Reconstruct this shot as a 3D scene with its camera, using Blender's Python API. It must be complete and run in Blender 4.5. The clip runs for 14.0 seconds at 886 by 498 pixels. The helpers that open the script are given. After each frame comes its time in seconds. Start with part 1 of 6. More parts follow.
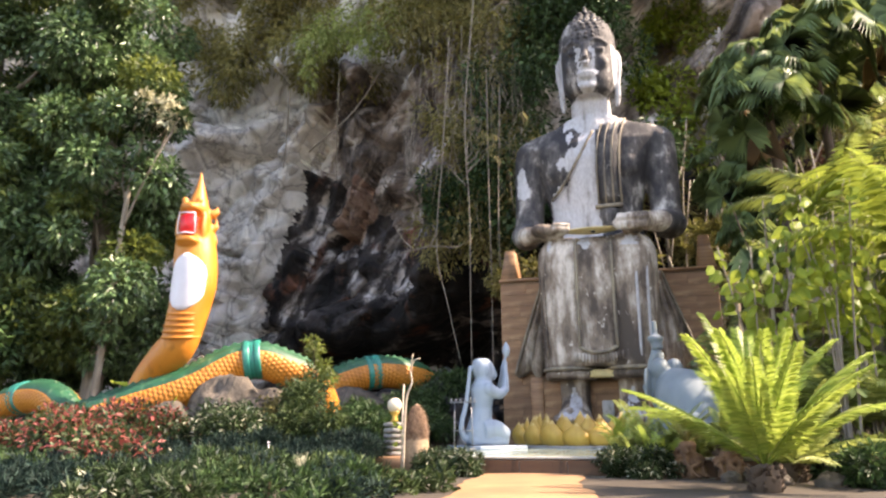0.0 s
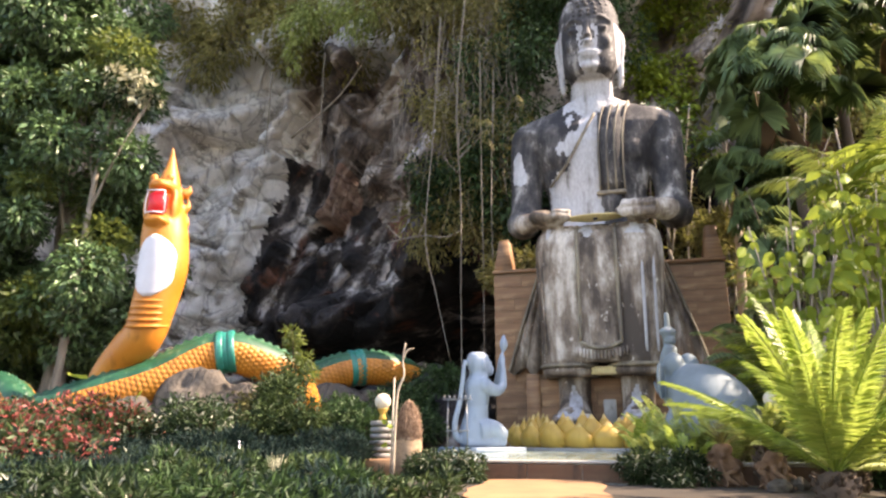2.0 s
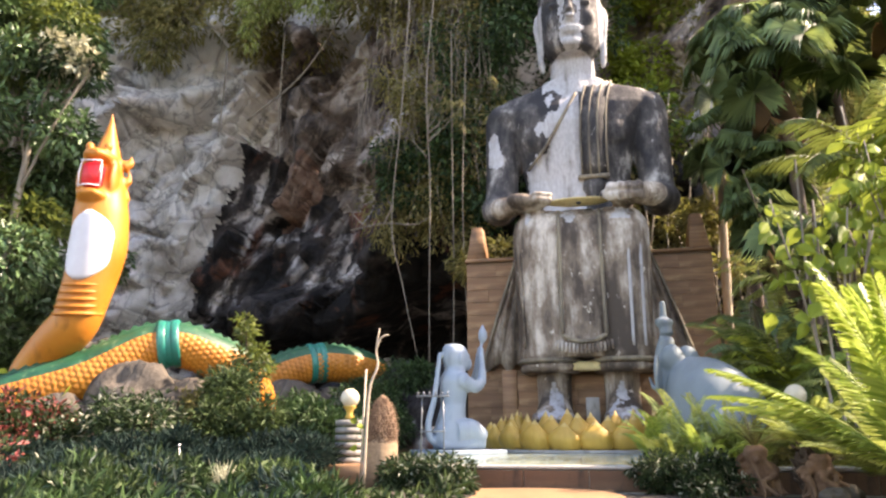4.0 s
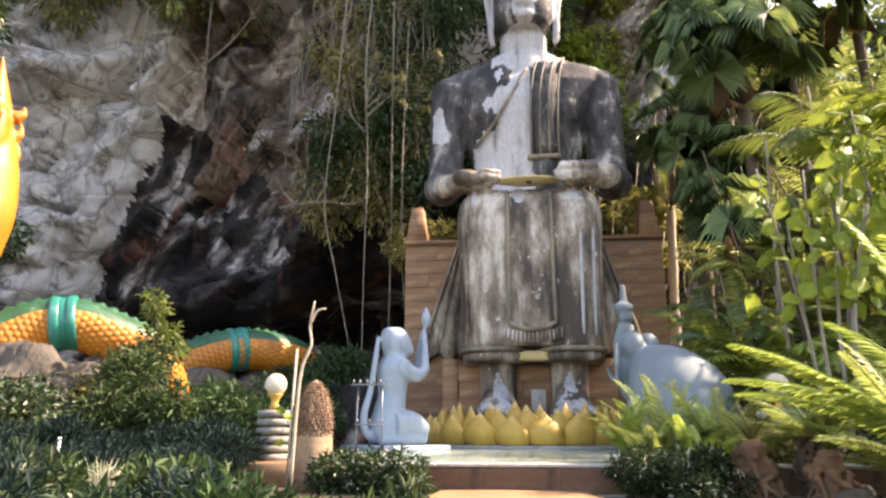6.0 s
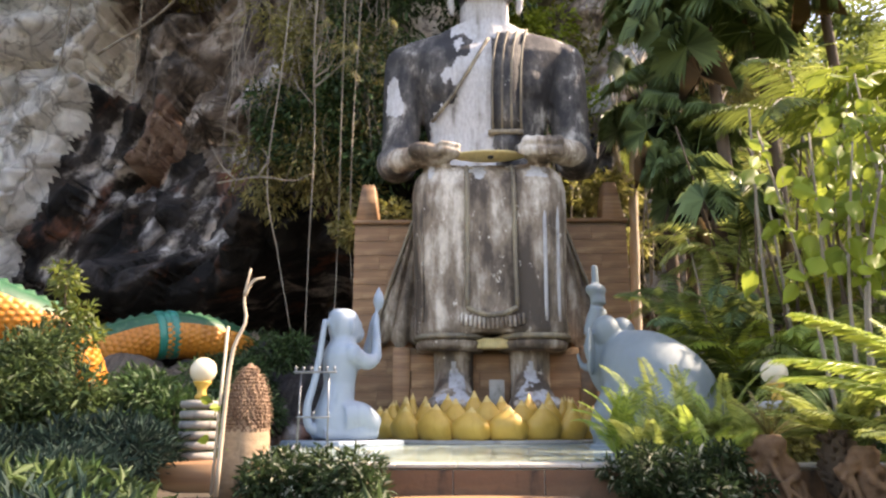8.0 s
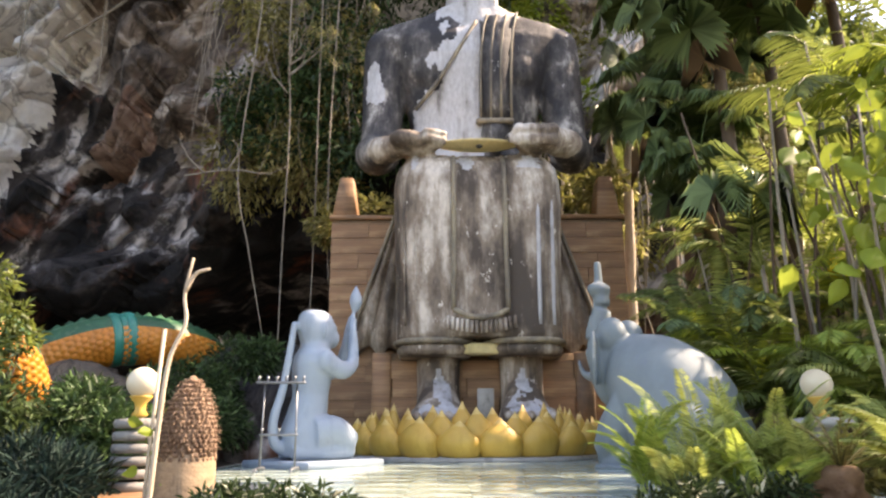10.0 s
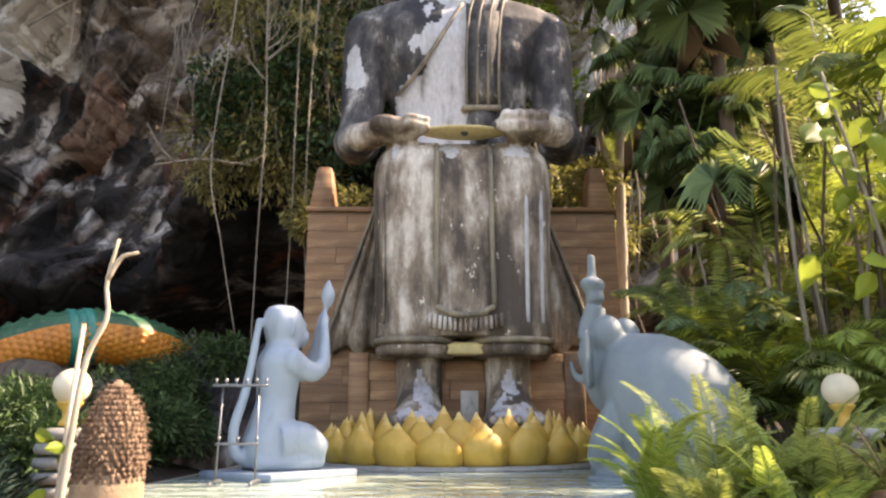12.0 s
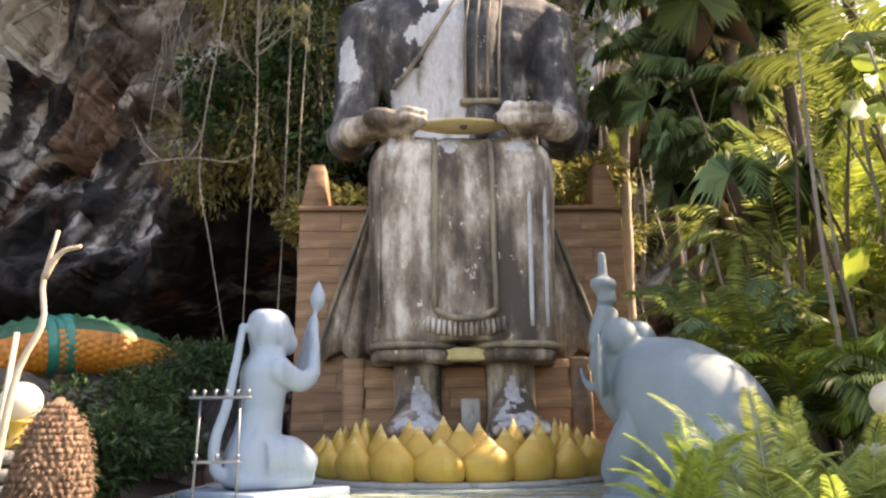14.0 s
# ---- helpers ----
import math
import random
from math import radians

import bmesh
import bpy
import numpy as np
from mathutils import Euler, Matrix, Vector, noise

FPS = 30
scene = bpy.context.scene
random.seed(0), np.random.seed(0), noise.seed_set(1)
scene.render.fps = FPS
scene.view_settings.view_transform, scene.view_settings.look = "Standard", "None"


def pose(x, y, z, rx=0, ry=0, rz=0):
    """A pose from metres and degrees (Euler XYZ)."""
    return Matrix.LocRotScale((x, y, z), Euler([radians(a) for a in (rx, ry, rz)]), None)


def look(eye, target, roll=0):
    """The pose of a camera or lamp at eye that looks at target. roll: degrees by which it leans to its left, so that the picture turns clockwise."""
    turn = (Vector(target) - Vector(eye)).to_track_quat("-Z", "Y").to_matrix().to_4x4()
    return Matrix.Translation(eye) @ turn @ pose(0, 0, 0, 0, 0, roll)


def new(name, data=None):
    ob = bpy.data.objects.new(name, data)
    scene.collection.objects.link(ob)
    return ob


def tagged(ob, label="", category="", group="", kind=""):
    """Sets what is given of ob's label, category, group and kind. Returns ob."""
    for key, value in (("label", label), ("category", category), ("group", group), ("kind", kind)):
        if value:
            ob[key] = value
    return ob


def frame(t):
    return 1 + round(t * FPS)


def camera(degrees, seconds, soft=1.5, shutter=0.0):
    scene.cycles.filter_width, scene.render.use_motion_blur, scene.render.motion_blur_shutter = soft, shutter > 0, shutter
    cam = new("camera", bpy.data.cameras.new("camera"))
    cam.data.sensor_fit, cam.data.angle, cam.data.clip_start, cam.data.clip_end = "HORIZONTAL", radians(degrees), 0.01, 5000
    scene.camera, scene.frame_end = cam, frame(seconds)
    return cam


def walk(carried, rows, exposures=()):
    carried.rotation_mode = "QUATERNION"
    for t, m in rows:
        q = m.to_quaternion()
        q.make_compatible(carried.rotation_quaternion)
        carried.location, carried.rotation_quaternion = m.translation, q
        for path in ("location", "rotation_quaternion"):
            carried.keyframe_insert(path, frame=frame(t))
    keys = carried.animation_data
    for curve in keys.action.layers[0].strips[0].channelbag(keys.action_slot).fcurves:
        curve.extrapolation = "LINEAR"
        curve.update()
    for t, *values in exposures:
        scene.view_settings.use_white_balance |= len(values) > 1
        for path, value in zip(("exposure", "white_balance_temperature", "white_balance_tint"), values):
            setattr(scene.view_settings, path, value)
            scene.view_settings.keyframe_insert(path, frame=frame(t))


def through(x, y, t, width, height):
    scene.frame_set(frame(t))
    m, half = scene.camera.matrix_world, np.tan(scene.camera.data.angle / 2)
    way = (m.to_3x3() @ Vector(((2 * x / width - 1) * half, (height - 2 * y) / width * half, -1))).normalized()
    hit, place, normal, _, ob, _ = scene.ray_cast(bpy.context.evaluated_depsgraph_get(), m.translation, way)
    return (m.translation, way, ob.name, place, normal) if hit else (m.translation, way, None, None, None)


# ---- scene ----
cam = camera(65.2, 14.0, soft=2.4)
PATH = [
    (0, (1.892, 0.229, 0.782), (1.306, 2.072, 1.292), -0.4),
    (0.5, (1.686, 0.584, 0.787), (1.105, 2.428, 1.299), -0.2),
    (1, (1.537, 0.965, 0.788), (0.968, 2.813, 1.298), -0.1),
    (1.5, (1.377, 1.361, 0.756), (0.821, 3.213, 1.27), -0.0),
    (2, (1.107, 1.745, 0.755), (0.571, 3.602, 1.268), -0.0),
    (4.5, (0.061, 3.804, 0.737), (-0.305, 5.702, 1.25), -0.2),
    (5, (-0.124, 4.186, 0.715), (-0.431, 6.097, 1.222), -0.2),
    (5.5, (-0.282, 4.551, 0.698), (-0.539, 6.468, 1.204), -0.1),
    (6, (-0.373, 4.938, 0.702), (-0.587, 6.862, 1.208), -0.0),
    (6.5, (-0.516, 5.295, 0.685), (-0.682, 7.222, 1.192), -0.1),
    (7, (-0.661, 5.633, 0.704), (-0.784, 7.565, 1.205), -0.2),
    (7.5, (-0.697, 6.037, 0.709), (-0.784, 7.974, 1.201), -0.1),
    (8, (-0.731, 6.355, 0.709), (-0.787, 8.293, 1.196), -0.1),
    (10.5, (-0.859, 8.0, 0.92), (-0.845, 9.936, 1.419), -0.3),
    (11, (-0.875, 8.22, 0.925), (-0.841, 10.158, 1.424), -0.3),
    (11.5, (-0.803, 8.475, 0.969), (-0.763, 10.411, 1.467), -0.3),
    (12, (-0.748, 8.667, 0.998), (-0.711, 10.603, 1.494), -0.2),
    (12.5, (-0.75, 8.862, 1.035), (-0.71, 10.8, 1.529), -0.1),
    (13, (-0.805, 9.053, 1.058), (-0.758, 10.989, 1.555), -0.3),
    (13.5, (-0.792, 9.226, 1.071), (-0.741, 11.161, 1.573), -0.4),
    (14, (-0.74, 9.438, 1.114), (-0.698, 11.372, 1.621), -0.6),
]
walk(cam, [(t, look(eye, target, roll)) for t, eye, target, roll in PATH],
     exposures=[(0, 2.2, 8000, 22), (8, 2.2, 8300, 22), (14, 2.22, 8700, 22)])

# ---- daylight ----
SUN_FROM = Vector((0.72, 0.2, 0.74)).normalized()
world = bpy.data.worlds.new("daylight")
scene.world = world
world.use_nodes = True
wn = world.node_tree.nodes
sky = wn.new("ShaderNodeTexSky")
sky.sky_type, sky.sun_disc = "NISHITA", False
sky.sun_elevation = math.asin(SUN_FROM.z)
sky.sun_rotation = math.atan2(SUN_FROM.x, SUN_FROM.y)
wn["Background"].inputs["Strength"].default_value = 0.15
world.node_tree.links.new(sky.outputs[0], wn["Background"].inputs[0])
sun_data = bpy.data.lights.new("sun", "SUN")
sun_data.energy, sun_data.angle, sun_data.color = 3.9, radians(0.6), (1.0, 0.93, 0.82)
sun = new("sun", sun_data)
sun.matrix_world = look(SUN_FROM * 60, (0, 0, 0))

rng = np.random.default_rng(7)


# ---- materials ----
def srgb(h):
    c = [int(h[i:i + 2], 16) / 255 for i in (0, 2, 4)]
    return tuple(v / 12.92 if v < 0.04045 else ((v + 0.055) / 1.055) ** 2.4 for v in c) + (1,)


class Mat:
    """A node material under construction."""

    def __init__(self, name, rough=0.8, metal=0.0):
        self.m = bpy.data.materials.new(name)
        self.m.use_nodes = True
        self.t = self.m.node_tree
        self.b = self.t.nodes["Principled BSDF"]
        self.b.inputs["Roughness"].default_value = rough
        self.b.inputs["Metallic"].default_value = metal
        self.co = self.t.nodes.new("ShaderNodeTexCoord").outputs["Object"]

    def put(self, a, b):
        self.t.links.new(a, b)

    def noise(self, scale, detail=6, stretch=(1, 1, 1), rough=0.6, warp=0.0, turn=(0, 0, 0)):
        mp = self.t.nodes.new("ShaderNodeMapping")
        mp.vector_type = "TEXTURE"
        mp.inputs["Scale"].default_value = [1 / k for k in stretch]
        mp.inputs["Rotation"].default_value = turn
        self.put(self.co, mp.inputs["Vector"])
        n = self.t.nodes.new("ShaderNodeTexNoise")
        n.inputs["Scale"].default_value = scale
        n.inputs["Detail"].default_value = detail
        n.inputs["Roughness"].default_value = rough
        n.inputs["Distortion"].default_value = warp
        self.put(mp.outputs[0], n.inputs["Vector"])
        return n.outputs["Fac"]

    def ramp(self, fac, stops):
        r = self.t.nodes.new("ShaderNodeValToRGB")
        e = r.color_ramp.elements
        while len(e) < len(stops):
            e.new(0.5)
        for k, (p, c) in enumerate(stops):
            e[k].position = p
            e[k].color = c if len(c) == 4 else (*c, 1)
        self.put(fac, r.inputs[0])
        return r.outputs[0]

    def step(self, fac, lo, hi):
        return self.ramp(fac, [(lo, (0, 0, 0)), (hi, (1, 1, 1))])

    def mix(self, fac, a, b, mode="MIX"):
        n = self.t.nodes.new("ShaderNodeMix")
        n.data_type, n.blend_type = "RGBA", mode
        for v, s in ((fac, n.inputs[0]), (a, n.inputs[6]), (b, n.inputs[7])):
            if hasattr(v, "links"):
                self.put(v, s)
            else:
                s.default_value = v
        return n.outputs[2]

    def math(self, op, a, b=0.0):
        n = self.t.nodes.new("ShaderNodeMath")
        n.operation = op
        for v, s in ((a, n.inputs[0]), (b, n.inputs[1])):
            if hasattr(v, "links"):
                self.put(v, s)
            else:
                s.default_value = v
        return n.outputs[0]

    def axis(self, k):
        n = self.t.nodes.new("ShaderNodeSeparateXYZ")
        self.put(self.co, n.inputs[0])
        return n.outputs[k]

    def island(self):
        return self.t.nodes.new("ShaderNodeNewGeometry").outputs["Random Per Island"]

    def piece(self):
        return self.t.nodes.new("ShaderNodeObjectInfo").outputs["Random"]

    def colour(self, c):
        if hasattr(c, "links"):
            self.put(c, self.b.inputs["Base Color"])
        else:
            self.b.inputs["Base Color"].default_value = c
        return self

    def rough(self, r):
        self.put(r, self.b.inputs["Roughness"])
        return self

    def bump(self, fac, strength=0.4, dist=0.03):
        n = self.t.nodes.new("ShaderNodeBump")
        n.inputs["Strength"].default_value, n.inputs["Distance"].default_value = strength, dist
        self.put(fac, n.inputs["Height"])
        self.put(n.outputs[0], self.b.inputs["Normal"])
        return self


def weathered(name, light, mid, dark, bias=0.5, contrast=0.08, run=2.6, share=0.6, flake=0.66):
    """Old painted plaster with black algae running down it in streaks."""
    m = Mat(name, 0.75)
    streak = m.noise(run, 7, (1.0, 1.0, 0.13), 0.62, 0.3)
    fleck = m.noise(1.7, 8, (1, 1, 0.6), 0.68)
    fac = m.math("ADD", m.math("MULTIPLY", streak, share), m.math("MULTIPLY", fleck, 1 - share))
    base = m.ramp(fac, [(bias - contrast * 1.7, dark), (bias - contrast * 0.4, mid), (bias + contrast, light)])
    fine = m.noise(14, 5, (1, 1, 0.4))
    base = m.mix(m.step(fine, 0.35, 0.7), m.mix(0.3, base, dark), base)
    chips = m.step(m.noise(5.5, 6, (1, 1, 0.55), 0.7), flake, flake + 0.03)
    base = m.mix(chips, base, light)
    m.colour(base).bump(m.noise(9, 6), 0.35, 0.04)
    return m.m


def plain(name, a, b, scale=3, rough=0.6, bump=0.15, stretch=(1, 1, 1), dirt=None):
    m = Mat(name, rough)
    c = m.ramp(m.noise(scale, 7, stretch), [(0.3, a), (0.7, b)])
    if dirt:
        c = m.mix(m.step(m.noise(scale * 2.3, 7, (1, 1, 0.35)), 0.56, 0.72), c, dirt)
    m.colour(c).bump(m.noise(scale * 8, 5), bump, 0.02)
    return m.m


def foliage(name, dark, light, through=0.35, rough=0.45, flower=None, share=0.0, gloss=0.35):
    m = Mat(name, rough)
    m.b.inputs["Specular IOR Level"].default_value = gloss
    c = m.ramp(m.island(), [(0.0, dark), (0.75, light), (1.0, tuple(min(1, v * 1.25) for v in light[:3]))])
    c = m.mix(m.step(m.noise(0.45, 3), 0.35, 0.65), m.mix(0.45, c, dark), c)
    if flower:
        r = m.math("FRACT", m.math("MULTIPLY", m.island(), 37.7))
        c = m.mix(m.math("LESS_THAN", r, share), c, flower)
    m.colour(c)
    tr = m.t.nodes.new("ShaderNodeBsdfTranslucent")
    warm = m.mix(0.5, c, (0.5, 0.58, 0.12, 1), "MIX") if through > 0.3 else c
    m.put(m.mix(0.6, c, warm), tr.inputs[0])
    mx = m.t.nodes.new("ShaderNodeMixShader")
    mx.inputs[0].default_value = through
    m.put(m.b.outputs[0], mx.inputs[1])
    m.put(tr.outputs[0], mx.inputs[2])
    m.put(mx.outputs[0], m.t.nodes["Material Output"].inputs[0])
    return m.m


def rock(name, pale, mid, dark, bias, rust=0.0, spread=1.0):
    m = Mat(name, 0.85)
    turn = (0, radians(38), 0)
    big = m.noise(0.16, 6, (1, 1, 0.5), 0.55, 0.5, turn)
    band = m.noise(0.5, 7, (1.1, 1, 0.4), 0.58, 0.7, turn)
    fac = m.math("ADD", m.math("MULTIPLY", big, 0.5), m.math("MULTIPLY", band, 0.5))
    c = m.ramp(fac, [(bias - 0.13 * spread, dark), (bias, mid), (bias + 0.1 * spread, pale)])
    if rust:
        c = m.mix(m.step(m.noise(0.3, 6, (1, 1, 0.6), 0.6, 0.4), 0.56, 0.68), c, srgb("8a5a46"))
    crack = m.noise(0.4, 5, (1, 1, 0.6), 0.55, 0.9, turn)
    c = m.mix(m.ramp(crack, [(0.475, (0, 0, 0)), (0.495, (1, 1, 1)), (0.505, (1, 1, 1)), (0.525, (0, 0, 0))]), c, m.mix(0.6, c, dark))
    shift = m.t.nodes.new("ShaderNodeTexNoise")
    shift.inputs["Scale"].default_value, shift.inputs["Detail"].default_value = 0.5, 4
    m.put(m.co, shift.inputs["Vector"])
    place = m.mix(0.75, m.co, shift.outputs["Color"], "ADD")
    cells = m.t.nodes.new("ShaderNodeTexVoronoi")
    cells.feature = "DISTANCE_TO_EDGE"
    cells.inputs["Scale"].default_value = 0.55
    m.put(place, cells.inputs["Vector"])
    gap = m.ramp(cells.outputs["Distance"], [(0.0, (0, 0, 0)), (0.035, (1, 1, 1))])
    c = m.mix(gap, m.mix(0.4, c, dark), c)
    m.colour(c).bump(m.math("ADD", m.math("MULTIPLY", m.ramp(cells.outputs["Distance"], [(0.0, (0, 0, 0)), (0.12, (1, 1, 1))]), 0.6), m.noise(1.1, 7, rough=0.6, warp=0.4)), 0.6, 0.3)
    return m.m


STAINED = weathered("stained_plaster", srgb("c0bbb4"), srgb("56524f"), srgb("262527"), 0.56, 0.06, 1.5, 0.45)
ROBE = weathered("stained_robe", srgb("d0c6b8"), srgb("8a7b6b"), srgb("4a4037"), 0.53, 0.06, 1.3, 0.6, 0.63)
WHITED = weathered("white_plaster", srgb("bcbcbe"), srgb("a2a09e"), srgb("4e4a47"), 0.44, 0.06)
GILT = weathered("worn_gilt", srgb("a2967c"), srgb("7c7262"), srgb("48423a"), 0.52, 0.09)
DISH = weathered("gilded_dish", srgb("dccb96"), srgb("c7b57e"), srgb("8f8364"), 0.40, 0.08)
GREYBLUE = plain("grey_blue_paint", srgb("69757a"), srgb("7a868a"), 1.2, 0.75, 0.2, dirt=srgb("6f7986"))
PALEBLUE = plain("pale_blue_paint", srgb("8492a0"), srgb("909eaa"), 1.2, 0.5, 0.08, dirt=srgb("76838f"))
PETAL = plain("yellow_paint", srgb("b38d3c"), srgb("c8a44e"), 2.0, 0.5, 0.15, dirt=srgb("a8852f"))
PETAL_TIP = plain("faded_yellow_paint", srgb("c0a058"), srgb("ccb072"), 3.0, 0.6, 0.15)
ORANGE = plain("orange_paint", srgb("b2691a"), srgb("c07e2c"), 1.0, 0.5, 0.1, dirt=srgb("8a5518"))
SCALE_GAP = plain("dark_orange_paint", srgb("9a6422"), srgb("b0762c"), 1.0, 0.6, 0.1)
TEAL = plain("teal_paint", srgb("0b6558"), srgb("187f70"), 1.5, 0.35, 0.1, dirt=srgb("5fa094"))
GREEN = plain("green_paint", srgb("0f4029"), srgb("1f573a"), 2.5, 0.5, 0.2, dirt=srgb("5f7a58"))
RED = plain("red_paint", srgb("c01418"), srgb("d8232a"), 2.0, 0.35, 0.05)
WHITE = plain("white_paint", srgb("c2bfc4"), srgb("d6d5d8"), 1.0, 0.5, 0.05, dirt=srgb("c9c4c0"))
ROCK_PALE = rock("pale_limestone", srgb("dedad3"), srgb("c2bcb4"), srgb("6e6965"), 0.43)
# Stained rock; its near-black and pale tones also paint in shadow and bright facets.
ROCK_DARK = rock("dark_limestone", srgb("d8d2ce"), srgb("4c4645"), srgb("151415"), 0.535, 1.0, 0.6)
ROCK_BROWN = rock("brown_grey_limestone", srgb("d8d0ca"), srgb("887b72"), srgb("332d2b"), 0.49, 0.0, 0.7)
ROCK_RUST = rock("rusty_limestone", srgb("bfa698"), srgb("8c7064"), srgb("4e403b"), 0.46)
BOULDER = rock("brown_boulder", srgb("8d8172"), srgb("5c5348"), srgb("2b2824"), 0.5)
SOIL = plain("dry_soil", srgb("2c261e"), srgb("463c30"), 1.2, 0.95, 0.6)
SAND = plain("sandy_paving", srgb("7e5e40"), srgb("997550"), 0.9, 0.9, 0.3, dirt=srgb("7a5e42"))
BARK = plain("grey_bark", srgb("6f665a"), srgb("978d7e"), 4, 0.9, 0.6, (1, 1, 0.3))
BARK_DARK = plain("dark_bark", srgb("3c3127"), srgb("5c4a3a"), 4, 0.9, 0.6, (1, 1, 0.3))
DRYWOOD = plain("dry_wood", srgb("a3917a"), srgb("c4b5a0"), 5, 0.85, 0.4, (1, 1, 0.3))
GLOBE = plain("opal_glass", srgb("c6baa0"), srgb("d2c7b0"), 1.0, 0.4, 0.0)
CONCRETE = plain("grey_concrete", srgb("8f8d87"), srgb("aba8a0"), 3, 0.85, 0.3, dirt=srgb("6f6c64"))
CHROME = plain("dull_steel", srgb("6a6d70"), srgb("888b8d"), 6, 0.45, 0.05)
CHROME.node_tree.nodes["Principled BSDF"].inputs["Metallic"].default_value = 0.8

tl = Mat("wet_tile", 0.22)
tl.colour(tl.mix(tl.step(tl.noise(1.1, 6), 0.4, 0.65), srgb("7f938c"), srgb("a0aaa2"))).rough(tl.ramp(tl.noise(1.6, 5), [(0.35, (0.07,) * 3), (0.7, (0.3,) * 3)]))
TILE = tl.m
wt = Mat("sandstone_tile", 0.6)
grain = wt.noise(1.8, 8, (0.3, 1, 5.0), 0.62, 0.5)
body = wt.ramp(grain, [(0.3, srgb("6a4d37")), (0.5, srgb("916c4b")), (0.7, srgb("b28e67"))])
body = wt.mix(wt.ramp(wt.piece(), [(0, (0, 0, 0)), (1, (0.45, 0.45, 0.45))]), body, srgb("7c5a40"))
wt.colour(wt.mix(wt.step(wt.noise(0.5, 6, (1, 1, 0.5)), 0.52, 0.68), body, srgb("453729"))).bump(grain, 0.3, 0.02)
SANDSTONE = wt.m
RISER = plain("brown_stone", srgb("4e382a"), srgb("6e523c"), 2.0, 0.8, 0.4, (0.5, 1, 2.5), dirt=srgb("2e241c"))
MORTAR = plain("dark_mortar", srgb("5c4836"), srgb("70583f"), 5, 0.95, 0.3)

LEAF_TREE = foliage("glossy_tree_leaf", srgb("243a20"), srgb("6c8a5a"), 0.25, 0.36, gloss=0.55)
LEAF_DARK = foliage("dark_leaf", srgb("1f311c"), srgb("486238"), 0.25, 0.5, gloss=0.25)
LEAF_MID = foliage("mid_leaf", srgb("2c3d1c"), srgb("66743c"), 0.36)
LEAF_SHRUB = foliage("shrub_leaf", srgb("202f18"), srgb("51633a"), 0.3, 0.55, gloss=0.25)
LEAF_BRIGHT = foliage("bright_leaf", srgb("596c20"), srgb("94a23e"), 0.4, 0.5, gloss=0.2)
LEAF_OLIVE = foliage("olive_leaf", srgb("565030"), srgb("9a8e5a"), 0.35, 0.6)
LEAF_PALE = foliage("pale_dry_leaf", srgb("8a8a70"), srgb("c2bfa2"), 0.3, 0.6)
LEAF_BLUE = foliage("blue_green_leaf", srgb("16231f"), srgb("30443c"), 0.2, 0.65, gloss=0.15)
LEAF_PALM = foliage("palm_leaf", srgb("324830"), srgb("6e8458"), 0.32, 0.5, gloss=0.25)
LEAF_CYCAD = foliage("cycad_leaf", srgb("6a8632"), srgb("b0bf62"), 0.42, 0.35)
LEAF_FERN = foliage("fern_leaf", srgb("667634"), srgb("b8c078"), 0.38, 0.45)
LEAF_WHITE = foliage("white_flowered_leaf", srgb("1e2c1a"), srgb("3e5030"), 0.3, 0.55, srgb("a8ab98"), 0.08, 0.2)
LEAF_RED = foliage("red_flowered_leaf", srgb("243019"), srgb("445430"), 0.3, 0.5, srgb("8e4a44"), 0.34)
LEAF_DEAD = foliage("dead_palm_leaf", srgb("5a4630"), srgb("8f7350"), 0.2, 0.8)


# ---- mesh helpers ----
def unit(v):
    v = np.asarray(v, float)
    return v / np.maximum(np.linalg.norm(v, axis=-1, keepdims=True), 1e-9)


def hashed(i, j, k, seed):
    h = (i * 374761393 + j * 668265263 + k * 2147483647 + seed * 974711) & 0x7FFFFFFF
    h = ((h ^ (h >> 13)) * 1274126177) & 0x7FFFFFFF
    return ((h ^ (h >> 16)) & 0xFFFF) / 65535.0


def vnoise(p, seed=0):
    """Smooth value noise from 0 to 1 at the points p."""
    p = np.asarray(p, float)
    f = np.floor(p)
    i, w = f.astype(np.int64), p - f
    w = w * w * (3 - 2 * w)
    out = 0
    for a in (0, 1):
        for b in (0, 1):
            for c in (0, 1):
                g = hashed(i[..., 0] + a, i[..., 1] + b, i[..., 2] + c, seed)
                out = out + g * (w[..., 0] if a else 1 - w[..., 0]) * (w[..., 1] if b else 1 - w[..., 1]) * (w[..., 2] if c else 1 - w[..., 2])
    return out


def fbm(p, octaves=5, seed=0, ridged=False):
    p, total, amp, norm = np.asarray(p, float), 0, 1.0, 0
    for o in range(octaves):
        n = vnoise(p * 2 ** o + 17.3 * o, seed + o)
        total = total + amp * (1 - abs(2 * n - 1) if ridged else n)
        norm += amp
        amp *= 0.5
    return total / norm


